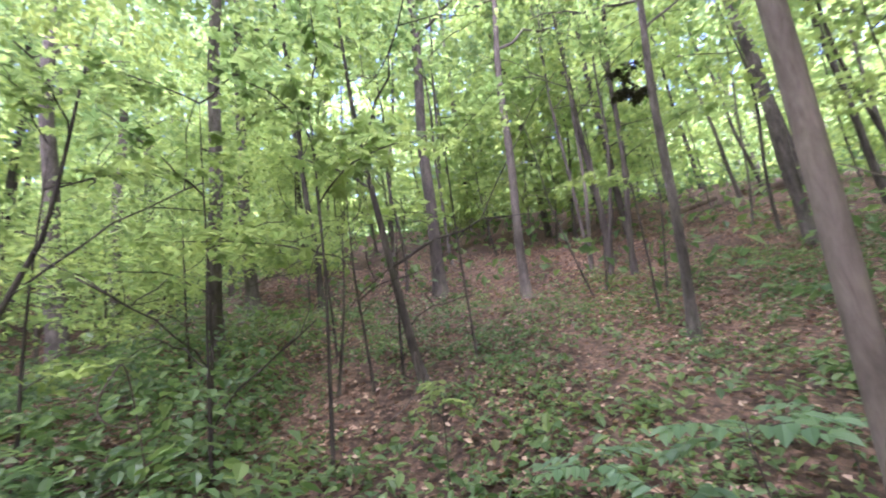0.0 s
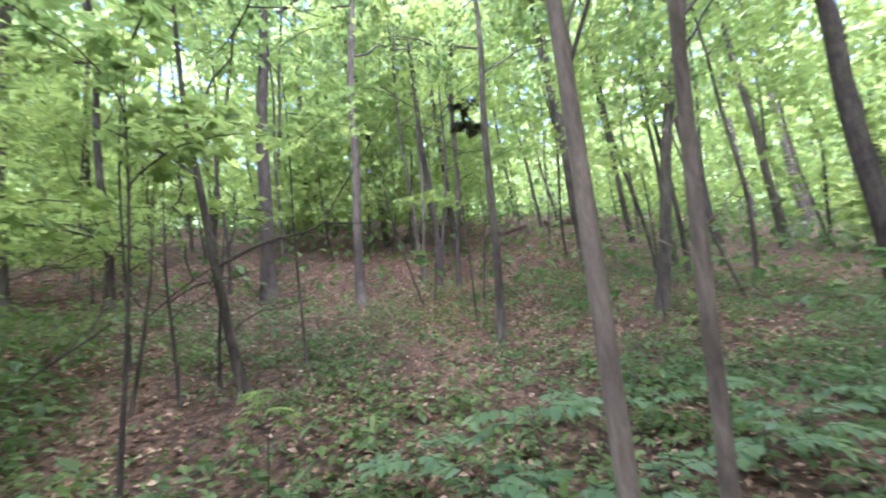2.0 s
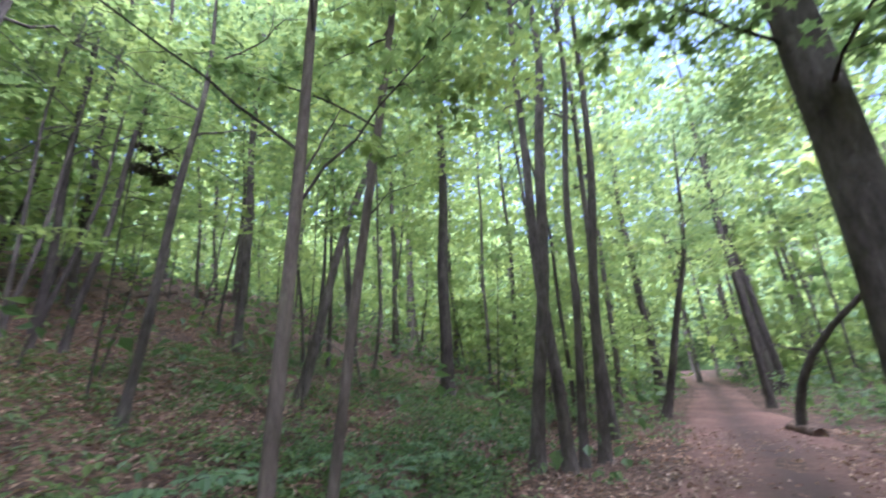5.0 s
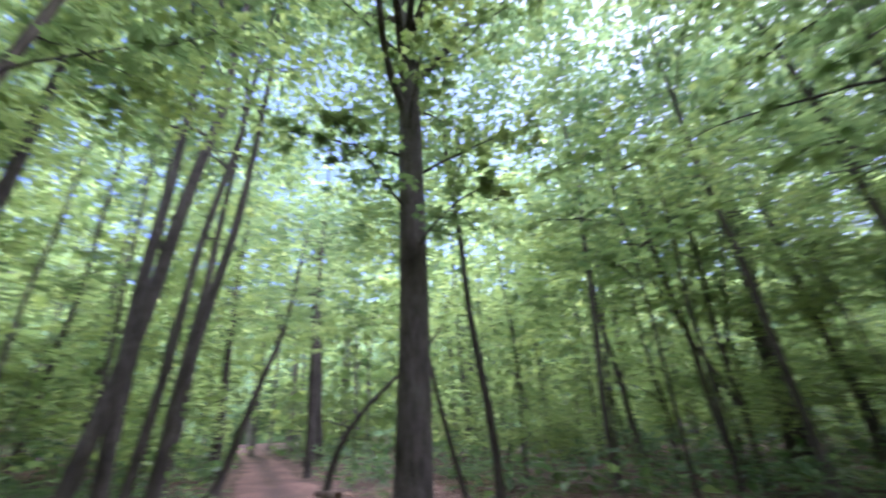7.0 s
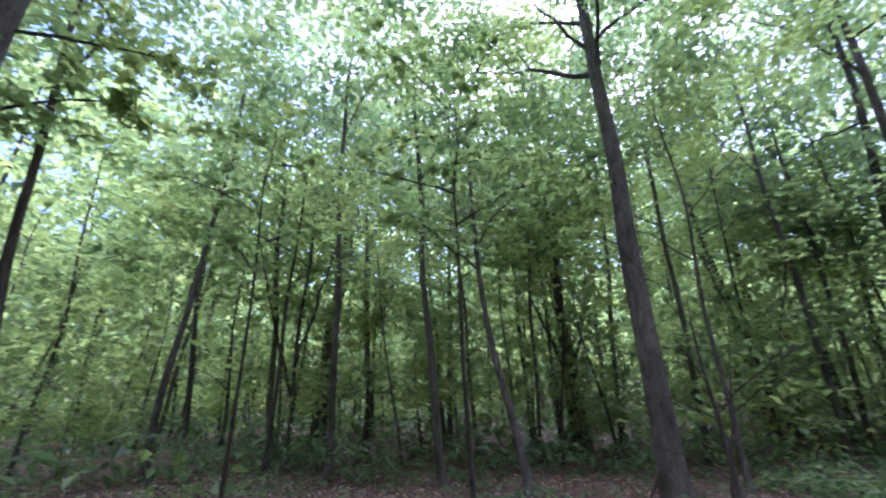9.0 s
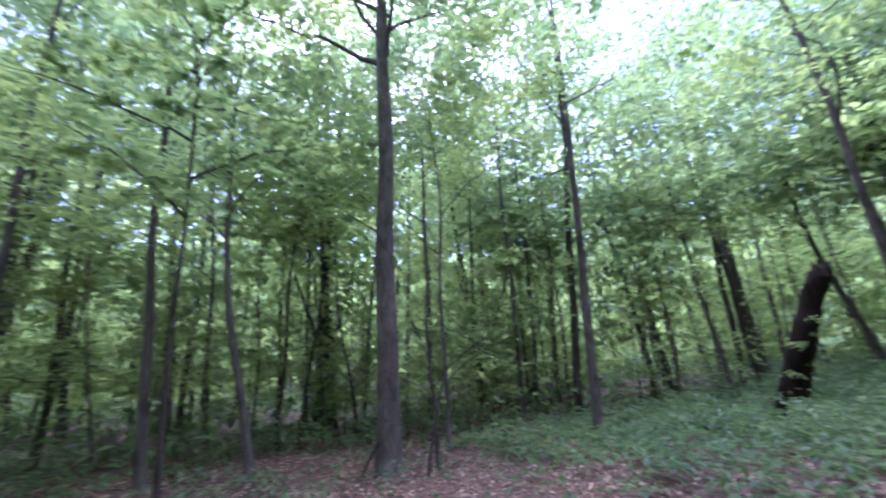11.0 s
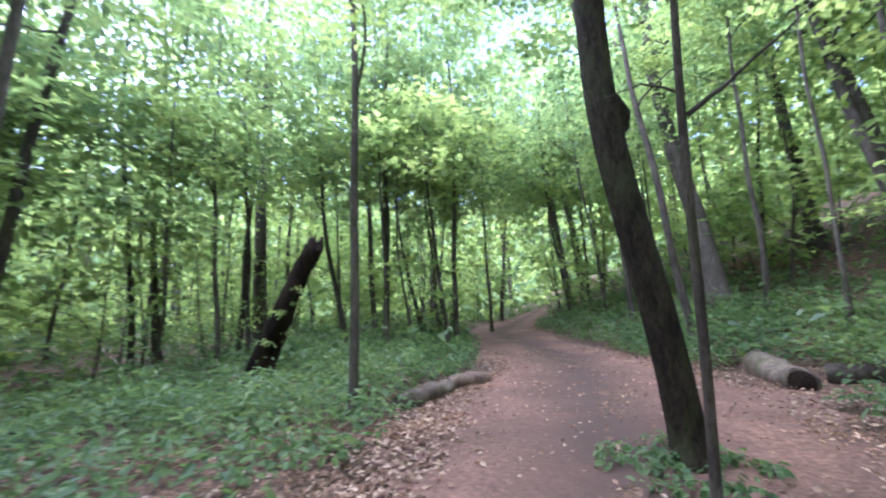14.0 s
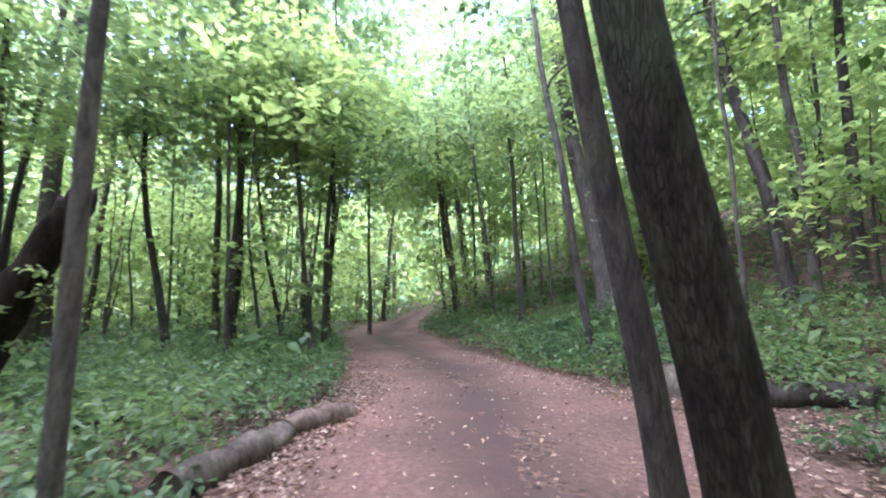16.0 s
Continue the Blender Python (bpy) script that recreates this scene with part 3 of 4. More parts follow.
WOODS = "woodland tree with a leafy crown among many others"
STEMS = [tree(0, 0, (rng.normal(0, 0.05), rng.normal(0, 0.05)), rng.uniform(0.05, 0.12), 12 + i, (BARK_DARK, BARK_GREY)[i % 2], WOODS, limbs=4, sides=8, group="woods", far=True, side=2, clear=8.5, start=0.42)
         for i in range(8)]
SHRUBS = [tree(0, 0, (rng.normal(0, 0.08), rng.normal(0, 0.08)), 0.025 + 0.004 * i, 2.6 + 0.75 * i, BARK_DARK, "leafy understory sapling in the woods", limbs=2, start=0.3, sides=6,
               group="understory saplings", low=True, far=True, name="sapling", side=2, wave=0.1, clear=0.8) for i in range(6)]
FAR_STEMS = [tree(0, 0, (rng.normal(0, 0.05), rng.normal(0, 0.05)), rng.uniform(0.07, 0.15), 13 + i, (BARK_DARK, BARK_GREY)[i % 2], WOODS, limbs=2, sides=7, group="woods", far=2, side=2, start=0.4, size=1.2) for i in range(8)]
FAR_SHRUBS = [tree(0, 0, (rng.normal(0, 0.08), rng.normal(0, 0.08)), 0.03, 3.0 + i, BARK_DARK, "leafy understory sapling in the woods", limbs=1, start=0.3, sides=5,
                   group="understory saplings", low=True, far=True, name="sapling", side=1, wave=0.1, clear=0.8, size=1.1) for i in range(4)]
THIN_STEMS = [tree(0, 0, (rng.normal(0, 0.06), rng.normal(0, 0.06)), 0.03 + 0.007 * i, 7 + i, (BARK_GREY, BARK_DARK)[i % 2], "thin young tree with a small crown in the woods", limbs=3, sides=7, group="thin young trees", low=True, far=True, side=1, name="young_tree",
                   start=0.5, wave=0.12) for i in range(6)]
NEAR_SHRUBS = [tree(0, 0, (rng.normal(0, 0.08), rng.normal(0, 0.08)), 0.02 + 0.004 * i, 2.4 + 0.7 * i, BARK_DARK, "leafy understory sapling near the trail", limbs=3, start=0.3, sides=8,
                    group="understory saplings", low=True, name="sapling", side=2, wave=0.1, size=0.75, clear=0.9) for i in range(5)]


def spread(kinds, count, near, reach, gap, least):
    """Copies of the given trees over a ring of the woods, each with its own turn and size."""
    done, tries, fresh = [], 0, len(kinds)
    while len(done) < count and tries < 12000:
        tries += 1
        a, d = rng.uniform(0, 6.28), math.sqrt(rng.uniform(near ** 2, reach ** 2))
        px, py = -5 + d * 1.1 * math.cos(a), d * math.sin(a)
        if not clear_of_path(px, py, least) or any(math.hypot(px - u, py - v) < gap for u, v in done):
            continue
        if kinds in (SHRUBS, NEAR_SHRUBS) and -15 < px < -7.5 and -8.5 < py < 9:
            continue
        if kinds is SHRUBS and 6 < px < 18 and 1.5 < py < 11:
            continue
        if kinds in (STEMS, THIN_STEMS) and -19 < px < -8 and -8 < py < 1:
            continue
        if kinds is NEAR_SHRUBS and ((-3 < px < 18 and -2 < py < 12) or px < -6 or (px < 7 and -12 < py < 0)):
            continue
        done.append((px, py))
        s = rng.uniform(0.85, 1.2)
        m = pose(px, py, float(ground_z(px, py)), 0, 0, rng.uniform(0, 360))
        ob = kinds[len(done) % len(kinds)]
        if len(done) <= fresh:
            ob.matrix_basis = m @ Matrix.Scale(s, 4)
        else:
            copy_thing(ob, m @ Matrix.Scale(s, 4))


spread(STEMS, 82, 11, 25, 1.9, 10.5)
spread(THIN_STEMS, 90, 9, 27, 1.0, 9)
spread(FAR_STEMS, 66, 24, 46, 3.0, 20)
spread(SHRUBS, 85, 12, 26, 1.4, 12)
spread(FAR_SHRUBS, 100, 24, 44, 1.6, 20)
spread(NEAR_SHRUBS, 22, 5, 15, 1.4, 6.0)
n = 60000
a, d = rng.uniform(0, 6.28, n), np.sqrt(rng.uniform(10 ** 2, 46 ** 2, n))
fx, fy = -5 + 1.1 * d * np.cos(a), d * np.sin(a)
keep = (off_trail(fx, fy) > 0.5) & ((fy < -8) | (fy > 15) | (fx < -12) | (fx > 12) | (rng.uniform(0, 1, n) < 0.45))
fx, fy = fx[keep], fy[keep]
fz = ground_z(fx, fy) + rng.uniform(0, 1, len(fx)) ** 1.6 * 1.1
tagged(leaves("far_undergrowth", np.stack([fx, fy, fz], 1), 0.3, LEAF_GROUND), "low green growth under the distant trees", "undergrowth", kind="stuff")
# far woods
n = 80000
a, d = rng.uniform(0, 6.28, n), rng.uniform(34, 80, n)
fx, fy = -4 + d * np.cos(a), d * np.sin(a)
rise = rng.uniform(0.0, 1.0, n) * 25
clear = (off_trail(fx, fy) > 1.0) | (rise > 6)
a, fx, fy, rise = a[clear], fx[clear], fy[clear], rise[clear]
fz = ground_z(fx, fy) + rise + 1.5 * np.sin(a * 40) + np.sin(a * 93)
tagged(leaves("far_woods", np.stack([fx, fy, fz], 1), 1.1, LEAF_BRIGHT), "distant hazy green woods", "woods", kind="stuff")
n = 220
a, d = rng.uniform(0, 6.28, n), rng.uniform(42, 70, n)
far_stems = []
for px, py in zip(-4 + d * np.cos(a), d * np.sin(a)):
    g = float(ground_z(px, py))
    far_stems.append(tube_arrays([(px, py, g - 0.2), (px + 0.2, py, g + 8), (px + 0.3, py + 0.3, g + 17)], [0.22, 0.17, 0.08], 6))
# added ring in foliage green, there only to hide bright sky behind the woods
ra, rz = np.linspace(0, 2 * np.pi, 361), np.linspace(0, 1, 15)
RA, RZ = np.meshgrid(ra, rz, indexing="ij")
lobe = np.array([noise.noise((8 * math.cos(u), 8 * math.sin(u), 4 * v)) + 0.6 * noise.noise((25 * math.cos(u), 25 * math.sin(u), 9 * v)) for u, v in zip(RA.ravel(), RZ.ravel())]).reshape(RA.shape)
rr = 88 + 7 * lobe + 10 * RZ ** 2
rx, ry = -4 + rr * np.cos(RA), rr * np.sin(RA)
tagged(mesh_ob("backdrop", np.stack([rx, ry, ground_z(rx, ry) - 2 + RZ * (30 + 5 * lobe)], -1).reshape(-1, 3), grid_faces(*RA.shape), BACKDROP_GREEN, smooth=True),
       "added foliage-coloured backdrop ring hiding the sky between the trees", "woods", kind="structure")
tagged(wood("far_trunks", far_stems, BARK_GREY), "distant tree trunks between the leaves", "tree trunks", kind="stuff")


# ---- near foliage ----
def twig_tree(x, y, height, lean, label, boughs, r=0.02, size=0.11, mat=None, shape=MAPLE):
    """A thin understory tree with leafy branches: (height, azimuth, length, rise, leaves)."""
    z = float(ground_z(x, y))
    t = thing("sapling", (x, y, z), label, "sapling")
    p = trunk_path((0, 0, 0), lean, height, 0.05, 0.8)
    wood("stem", [tube_arrays(p, np.linspace(r, 0.005, len(p)), 8, 0.03)], BARK_DARK, t)
    for h, az, ln, rise, n in boughs:
        q = p[min(len(p) - 1, int(len(p) * h / height))]
        tip = q + np.array((math.cos(radians(az)) * ln, math.sin(radians(az)) * ln, rise))
        bough(t, q, tip, r * 0.5, n, size, mat, shape=shape, bare=0.15)
    return t


GREEN_SAP = "thin understory sapling with sprays of bright green leaves"
twig_tree(-1.0, 3.6, 3.2, (0.0, -0.05), GREEN_SAP, [(1.9, 200, 1.2, 0.15, 90), (2.2, -40, 1.2, 0.1, 110), (2.5, -100, 1.1, 0.1, 110), (2.8, 20, 1.1, 0.2, 100), (3.0, 150, 1.1, 0.1, 90), (3.1, -70, 1.0, 0.2, 90)], size=0.12)
twig_tree(-2.4, 4.3, 3.6, (0.03, -0.05), GREEN_SAP, [(1.6, 250, 1.2, 0.1, 90), (2.0, 0, 1.3, 0.1, 110), (2.5, -90, 1.4, 0.2, 120), (2.9, 100, 1.2, 0.2, 90), (3.3, -30, 1.3, 0.2, 120), (3.5, 210, 1.2, 0.1, 100)])
twig_tree(-3.9, 3.9, 3.3, (0.05, 0.0), GREEN_SAP, [(1.2, -20, 1.2, 0.1, 90), (1.7, -100, 1.2, 0.1, 110), (2.2, 190, 1.2, 0.2, 110), (2.7, 30, 1.2, 0.2, 110), (3.1, -60, 1.2, 0.1, 110)])
twig_tree(0.4, 5.6, 4.6, (0.0, -0.02), GREEN_SAP, [(2.2, 180, 1.2, 0.1, 90), (2.8, -60, 1.3, 0.2, 110), (3.3, 30, 1.3, 0.2, 110), (3.9, -120, 1.3, 0.2, 110), (4.4, -20, 1.2, 0.3, 110)])
twig_tree(-1.6, 6.2, 4.8, (0.0, -0.04), GREEN_SAP, [(1.8, 200, 1.3, 0.1, 100), (2.4, -60, 1.3, 0.2, 110), (3.0, 40, 1.3, 0.2, 110), (3.7, -110, 1.4, 0.2, 120), (4.4, -10, 1.3, 0.3, 120)])
twig_tree(3.3, 6.2, 5.2, (0.02, -0.03), GREEN_SAP, [(2.0, 190, 1.2, 0.1, 100), (2.6, -60, 1.3, 0.2, 120), (3.2, 20, 1.3, 0.2, 120), (3.9, -120, 1.4, 0.2, 130), (4.6, -10, 1.3, 0.3, 130), (5.0, 230, 1.3, 0.2, 120)])
twig_tree(5.6, 4.4, 5.0, (0.02, -0.03), GREEN_SAP, [(2.6, 190, 1.2, 0.1, 100), (3.2, -60, 1.3, 0.2, 120), (3.9, -120, 1.4, 0.2, 130), (4.6, -10, 1.3, 0.3, 130)])
twig_tree(8.8, 1.6, 5.0, (0.02, -0.05), GREEN_SAP, [(3.6, 190, 1.2, 0.1, 100), (4.0, -120, 1.4, 0.2, 130), (4.4, -10, 1.3, 0.3, 130)])


def local(t, p):
    return np.asarray(p, float) - np.asarray(t.location)


def hang(t, p0, p1, r=0.015, n=150, **kw):
    bough(t, local(t, p0), local(t, p1), r, n, **kw)


# boughs over the trail
wood("burl", [tube_arrays([(-0.07, -0.29, 3.35), (-0.1, -0.25, 3.5), (-0.11, -0.23, 3.65), (-0.08, -0.27, 3.85)], [0.03, 0.11, 0.12, 0.03], 12, 0.08)], BARK_MOSSY, R)
hang(A, (1.36, 1.25, 3.0), (-0.1, 2.1, 3.75), 0.012, 28, bare=0.45)
hang(A, (1.35, 1.25, 2.6), (1.9, -0.1, 4.5), 0.012, 120, bare=0.35)
hang(A, (1.38, 1.22, 4.4), (2.8, 0.0, 5.6), 0.012, 140)
hang(A, (1.38, 1.22, 4.0), (0.1, 0.8, 5.2), 0.012, 140)
hang(B, (2.09, 1.05, 3.6), (1.6, 2.6, 4.4), 0.012, 110)
hang(B, (2.11, 1.01, 4.0), (3.7, 0.5, 5.0), 0.012, 140)
hang(B, (2.13, 0.95, 4.6), (3.0, 2.6, 5.4), 0.012, 140)
for h, az, ln in ((3.6, 190, 1.6), (4.2, 120, 1.8), (4.8, 220, 2.0), (5.2, 60, 2.0), (5.6, 160, 2.2), (6.2, 280, 2.4), (6.6, 200, 2.4), (7.2, 100, 2.4)):
    hang(BIG, (3.4, -2.75, h), (3.4 + ln * math.cos(radians(az)), -2.75 + ln * math.sin(radians(az)), h + 0.5), 0.025, 170, size=0.13)
# high crowns added to BIG to shade the bank and cover open sky
for cx, cy, cz, cs in ((1.6, -0.9, 8.4, 0.75), (0.2, -2.0, 9.4, 0.8), (-1.4, 0.3, 9.0, 0.75), (5.2, -4.6, 9.2, 0.8), (2.0, -4.4, 8.6, 0.8), (-2.6, -2.2, 9.6, 0.8)):
    e = local(BIG, (cx, cy, cz))
    wood("limb", [tube_arrays(curve_path((0, 0, cz - 2.2), e, 8, 0.15, 0.2, 0.03), np.linspace(0.07, 0.015, 8), 7)], BARK_GREY, BIG)
    crown_at(BIG, CROWNS, e, cs, 0.6)
def canopy(t, h, r, spots, mat):
    """High leafy limbs of a tree that reach out over the trail: (x, y, z, size) of each spray."""
    for cx, cy, cz, cs in spots:
        e = local(t, (cx, cy, cz))
        q = np.array((0.1 * (t is R), -0.4 * (t is R), min(cz - 1.5, h) - t.location[2]))
        wood("limb", [tube_arrays(curve_path(q, e, 8, 0.15, 0.2, 0.03), np.linspace(r, 0.012, 8), 7)], mat, t)
        crown_at(t, CROWNS, e, cs, 0.6)


canopy(R, 9.5, 0.06, ((-11, 1.8, 9.5, 0.8), (-13, 3.6, 10.5, 0.85), (-12.2, -0.4, 10, 0.8), (-9.8, 4.2, 10, 0.8), (-14.5, 1.5, 11.5, 0.85)), BARK_MOSSY)
canopy(K, 10, 0.05, ((-2.4, -6.2, 10, 0.8), (-6.4, -7.2, 10.5, 0.85), (-4.6, -9.4, 11, 0.85), (-4.2, -4.8, 9.8, 0.7), (-1.0, -8.2, 11, 0.85)), BARK_GREY)
SHADE = twig_tree(-1.3, -5.4, 6.0, (0.02, 0.02), "understory tree with flat sprays of leaves over the trail", [(3.6, 60, 1.6, 0.2, 130), (4.0, 140, 1.7, 0.2, 140), (4.3, 10, 1.9, 0.3, 160), (4.6, 90, 1.8, 0.3, 160),
                  (5.0, 200, 1.7, 0.2, 150), (5.3, -30, 1.8, 0.2, 150), (5.6, 50, 1.7, 0.2, 150), (5.8, 120, 1.6, 0.3, 150)], r=0.04, size=0.13)
twig_tree(2.2, -6.4, 6.2, (0.0, 0.02), "understory tree with flat sprays of leaves over the trail", [(3.4, 100, 1.6, 0.2, 130), (4.0, 180, 1.8, 0.2, 140), (4.4, 40, 1.9, 0.3, 160), (4.9, 120, 1.8, 0.3, 160),
          (5.4, 220, 1.8, 0.2, 150), (5.8, 0, 1.8, 0.2, 150)], r=0.04, size=0.13)


def twig(t, pts, r=0.008, mat=None, name="twig"):
    """A bare twig of a tree through places in the world."""
    q = np.array([local(t, p) for p in pts])
    u = np.linspace(0, len(q) - 1, 9)
    p = np.stack([np.interp(u, range(len(q)), q[:, i]) for i in range(3)], 1) + rng.normal(0, 0.006, (9, 3))
    p[0] = q[0]
    return wood(name, [tube_arrays(p, np.linspace(r, r * 0.3, 9), 6)], mat or BARK_DARK, t)


bx, by = 2.02, 1.25
twig(B, ((bx, by, 1.62), (1.84, 1.47, 1.84), (1.68, 1.65, 2.05)), 0.007, BARK_PALE)
twig(B, ((bx, by, 1.75), (2.12, 1.13, 1.9), (2.2, 1.03, 2.02)), 0.007, BARK_PALE)
twig(B, ((bx + 0.04, by - 0.1, 2.7), (2.4, 1.1, 3.1), (2.7, 0.9, 3.3)), 0.01)
twig(A, ((1.31, 1.29, 1.28), (1.345, 1.255, 1.31), (1.355, 1.245, 1.4)), 0.009, PALE_CUT, "broken_stub")
twig(A, ((1.35, 1.26, 2.55), (1.5, 1.3, 3.0), (1.75, 1.2, 3.6)), 0.016, BARK_PALE)
twig(R2, ((-7.2, 1.47, 2.75), (-7.05, 1.75, 2.95), (-6.85, 2.1, 3.25)), 0.022)
twig(R2, ((-7.18, 1.47, 2.9), (-7.25, 1.2, 3.05), (-7.35, 0.95, 3.0)), 0.012)
twig(K, ((-4.42, -7.0, 0.6), (-4.1, -6.95, 0.15), (-3.85, -6.95, -0.25)), 0.04, BARK_DARK, "root")
twig(K, ((-4.4, -7.0, 3.6), (-4.0, -6.6, 3.9), (-3.4, -6.3, 4.0)), 0.02)
tree(10.6, -4.35, (0, 0), 0.1, 4.4, BARK_DARK, "dark bare tree arching over beside the trail", crown=False, limbs=1, way=((0, 0, 0), (-0.2, -0.5, 1.75), (-0.42, -1.05, 2.5), (-0.75, -1.7, 2.9), (-1.45, -2.9, 3.7), (-1.7, -3.3, 4.4)), flare=0.2)
tree(-5.3, -6.95, (0.0, 0.02), 0.045, 3.2, BARK_DARK, "thin crooked bare sapling among the leaf litter", crown=False, limbs=4, start=0.25, wave=0.12)
tree(-4.9, -6.5, (-0.2, 0.05), 0.03, 2.4, BARK_DARK, "thin crooked bare sapling among the leaf litter", crown=False, limbs=3, start=0.3, wave=0.12)
for px, py, hh, lean in ((-0.9, 4.95, 2.6, (-0.1, -0.02)), (-0.5, 5.1, 2.2, (0.05, 0.0)), (-1.95, 3.5, 1.7, (0.02, 0)), (-1.3, 5.0, 2.3, (0.08, 0)), (2.9, 7.6, 4.2, (-0.25, 0.05)), (3.2, 7.8, 4.6, (0.1, 0.0)), (4.2, 7.4, 3.2, (0.15, 0.02))):
    tree(px, py, lean, 0.022, hh, BARK_DARK, "bare dark understory stem on the hillside", crown=False, limbs=4, start=0.35, wave=0.08, flare=0.2)


def seedling(x, y, h, n, mat=None, label="seedling with pinnate green leaves on the leafy bank", ln=0.34, size=0.1):
    """A low plant: a stem and compound leaves, each a midrib with paired leaflets."""
    z = float(ground_z(x, y))
    t = thing("seedling", (x, y, z), label, "plant", "seedlings on the bank")
    wood("stem", [tube_arrays(curve_path((0, 0, -0.02), (0.03, 0.02, h), 6, 0.02, 0, 0.005), np.linspace(0.007, 0.003, 6), 5)], BARK_DARK, t)
    for i in range(n):
        a = i * 2.4 + rng.uniform(-0.4, 0.4)
        b = np.array((0.02, 0.01, h * rng.uniform(0.65, 1.0)))
        e = b + np.array((math.cos(a) * ln, math.sin(a) * ln, rng.uniform(-0.02, 0.1)))
        p = curve_path(b, e, 7, 0.0, 0.05, 0.002)
        P, yaw = [], []
        for j in range(2, 7):
            for sg in (1, -1):
                P.append(p[j])
                yaw.append(a - 1.57 + sg * 0.95)
        P.append(p[6])
        yaw.append(a - 1.57)
        k = len(P)
        co, fa = leaf_arrays(OVAL, np.array(P), np.array(yaw), rng.normal(-0.15, 0.12, k), rng.normal(0, 0.2, k), size * rng.uniform(0.8, 1.25, k))
        lf = mesh_ob("leaf", co, fa, mat or LEAF_SEED, t)
        wood("midrib", [tube_arrays(p, np.linspace(0.003, 0.0015, 7), 4, cap=False)], BARK_DARK, lf)
    return t


for px, py, h, n in ((1.3, 1.98, 0.82, 5), (1.15, 1.75, 0.5, 7), (0.95, 2.05, 0.48, 7), (1.05, 1.5, 0.4, 7), (0.75, 1.75, 0.4, 6), (0.8, 2.6, 0.4, 5), (1.9, 1.75, 0.4, 6), (2.7, 1.6, 0.45, 6), (3.2, 1.6, 0.5, 7),
                     (3.0, 2.2, 0.5, 6), (4.2, 1.6, 0.5, 6), (-0.9, 2.1, 0.4, 5), (-1.9, 2.4, 0.5, 6), (-2.7, 2.3, 0.55, 6), (2.3, 2.6, 0.45, 5)):
    seedling(px, py, h, n)
seedling(-0.1, 3.2, 0.75, 8, LEAF_BRIGHT, "yellow-green bushy seedling on the bank", 0.2, 0.07)
seedling(-1.5, 1.7, 0.9, 7, LEAF_BRIGHT, "pale green leafy seedling at the trail edge", 0.25, 0.09)
nest = thing("leaf_nest", (3.75, 6.35, 5.3), "dark clump of dead leaves caught in a treetop", "nest")
P, _ = crown_points(620, 0.4, 0.36, 14)
leaves("dead_leaves", P, 0.085, NEST, nest)
for i in range(5):
    wood("twig", [tube_arrays(curve_path((0, 0, 0.1), rng.normal(0, 0.5, 3), 5, 0.05, 0, 0.02), np.linspace(0.012, 0.003, 5), 5)], BARK_DARK, nest)
for pts in (((-2.16, 2.76, 1.55), (-2.25, 2.72, 1.35), (-2.2, 2.75, 1.22), (-2.05, 2.8, 1.18)), ((-0.26, 3.45, 1.35), (-0.25, 3.45, 1.1), (-0.4, 3.45, 0.95), (-0.6, 3.42, 0.85))):
    g = float(ground_z(pts[0][0], pts[0][1]))
    vine = thing("dead_vine", (pts[0][0], pts[0][1], g), "pale dry vine hanging in a loop over the bank", "vine")
    q = np.array(((pts[0][0] + 0.1, pts[0][1] + 0.3, g - 0.05), (pts[0][0] + 0.02, pts[0][1] + 0.1, pts[0][2] + 0.1), *pts)) - np.array(vine.location)
    u = np.linspace(0, len(q) - 1, 22)
    sm = np.stack([np.interp(u, range(len(q)), q[:, i]) for i in range(3)], 1)
    sm[2:-2] = (sm[:-4] + sm[1:-3] + sm[2:-2] + sm[3:-1] + sm[4:]) / 5
    wood("stem", [tube_arrays(sm, np.full(22, 0.006), 6)], DEADWOOD, vine)


# ---- logs and stumps ----
def log(p0, p1, r, mat, label, bend=0.0, sides=16, taper=0.85, name="log", cut=None):
    z0, z1 = float(ground_z(*p0)), float(ground_z(*p1))
    o = np.array((p0[0], p0[1], z0))
    t = thing(name, o, label, "log")
    path = curve_path((0, 0, r * 0.5), (p1[0] - p0[0], p1[1] - p0[1], z1 - z0 + r * taper * 0.5), 14, bend, 0, r * 0.09)
    wood("bark", [tube_arrays(path, np.linspace(r, r * taper, 14) * rng.uniform(0.86, 1.1, 14), sides, 0.08)], mat, t)
    if cut:
        k = path[-1] + (path[-1] - path[-2]) * 0.02
        d = (path[-1] - path[-2]) / np.linalg.norm(path[-1] - path[-2])
        wood("cut_end", [tube_arrays([k, k + d * 0.012], [r * taper * 0.92, r * taper * 0.9], sides, 0.02)], cut, t)
    return t


log((-11.35, -1.35), (-12.9, -0.55), 0.19, DEADWOOD, "weathered log lying along the trail edge", 0.1)
log((-12.9, -0.6), (-13.7, 0.25), 0.18, LOGBARK, "short rotting log at the end of another by the trail")
for lx, ly, lh, az in ((-11.9, -1.05, 0.2, 40), (-12.95, -0.5, 0.18, 100), (-12.7, -0.62, 0.2, -30)):
    kn = thing("branch_stub", (lx, ly, float(ground_z(lx, ly)) + 0.12), "broken branch stub sticking out of the trail log", "branch")
    d = np.array((math.cos(radians(az)) * 0.18, math.sin(radians(az)) * 0.18, 0.12))
    wood("stub", [tube_arrays([(0, 0, -0.05), d * 0.5, d], [0.06, 0.05, 0.025], 9, 0.08)], LOGBARK, kn)
log((-13.8, 6.15), (-12.16, 5.75), 0.27, DEADWOOD, "pale cut log lying on the far trail edge", cut=ROTTEN)
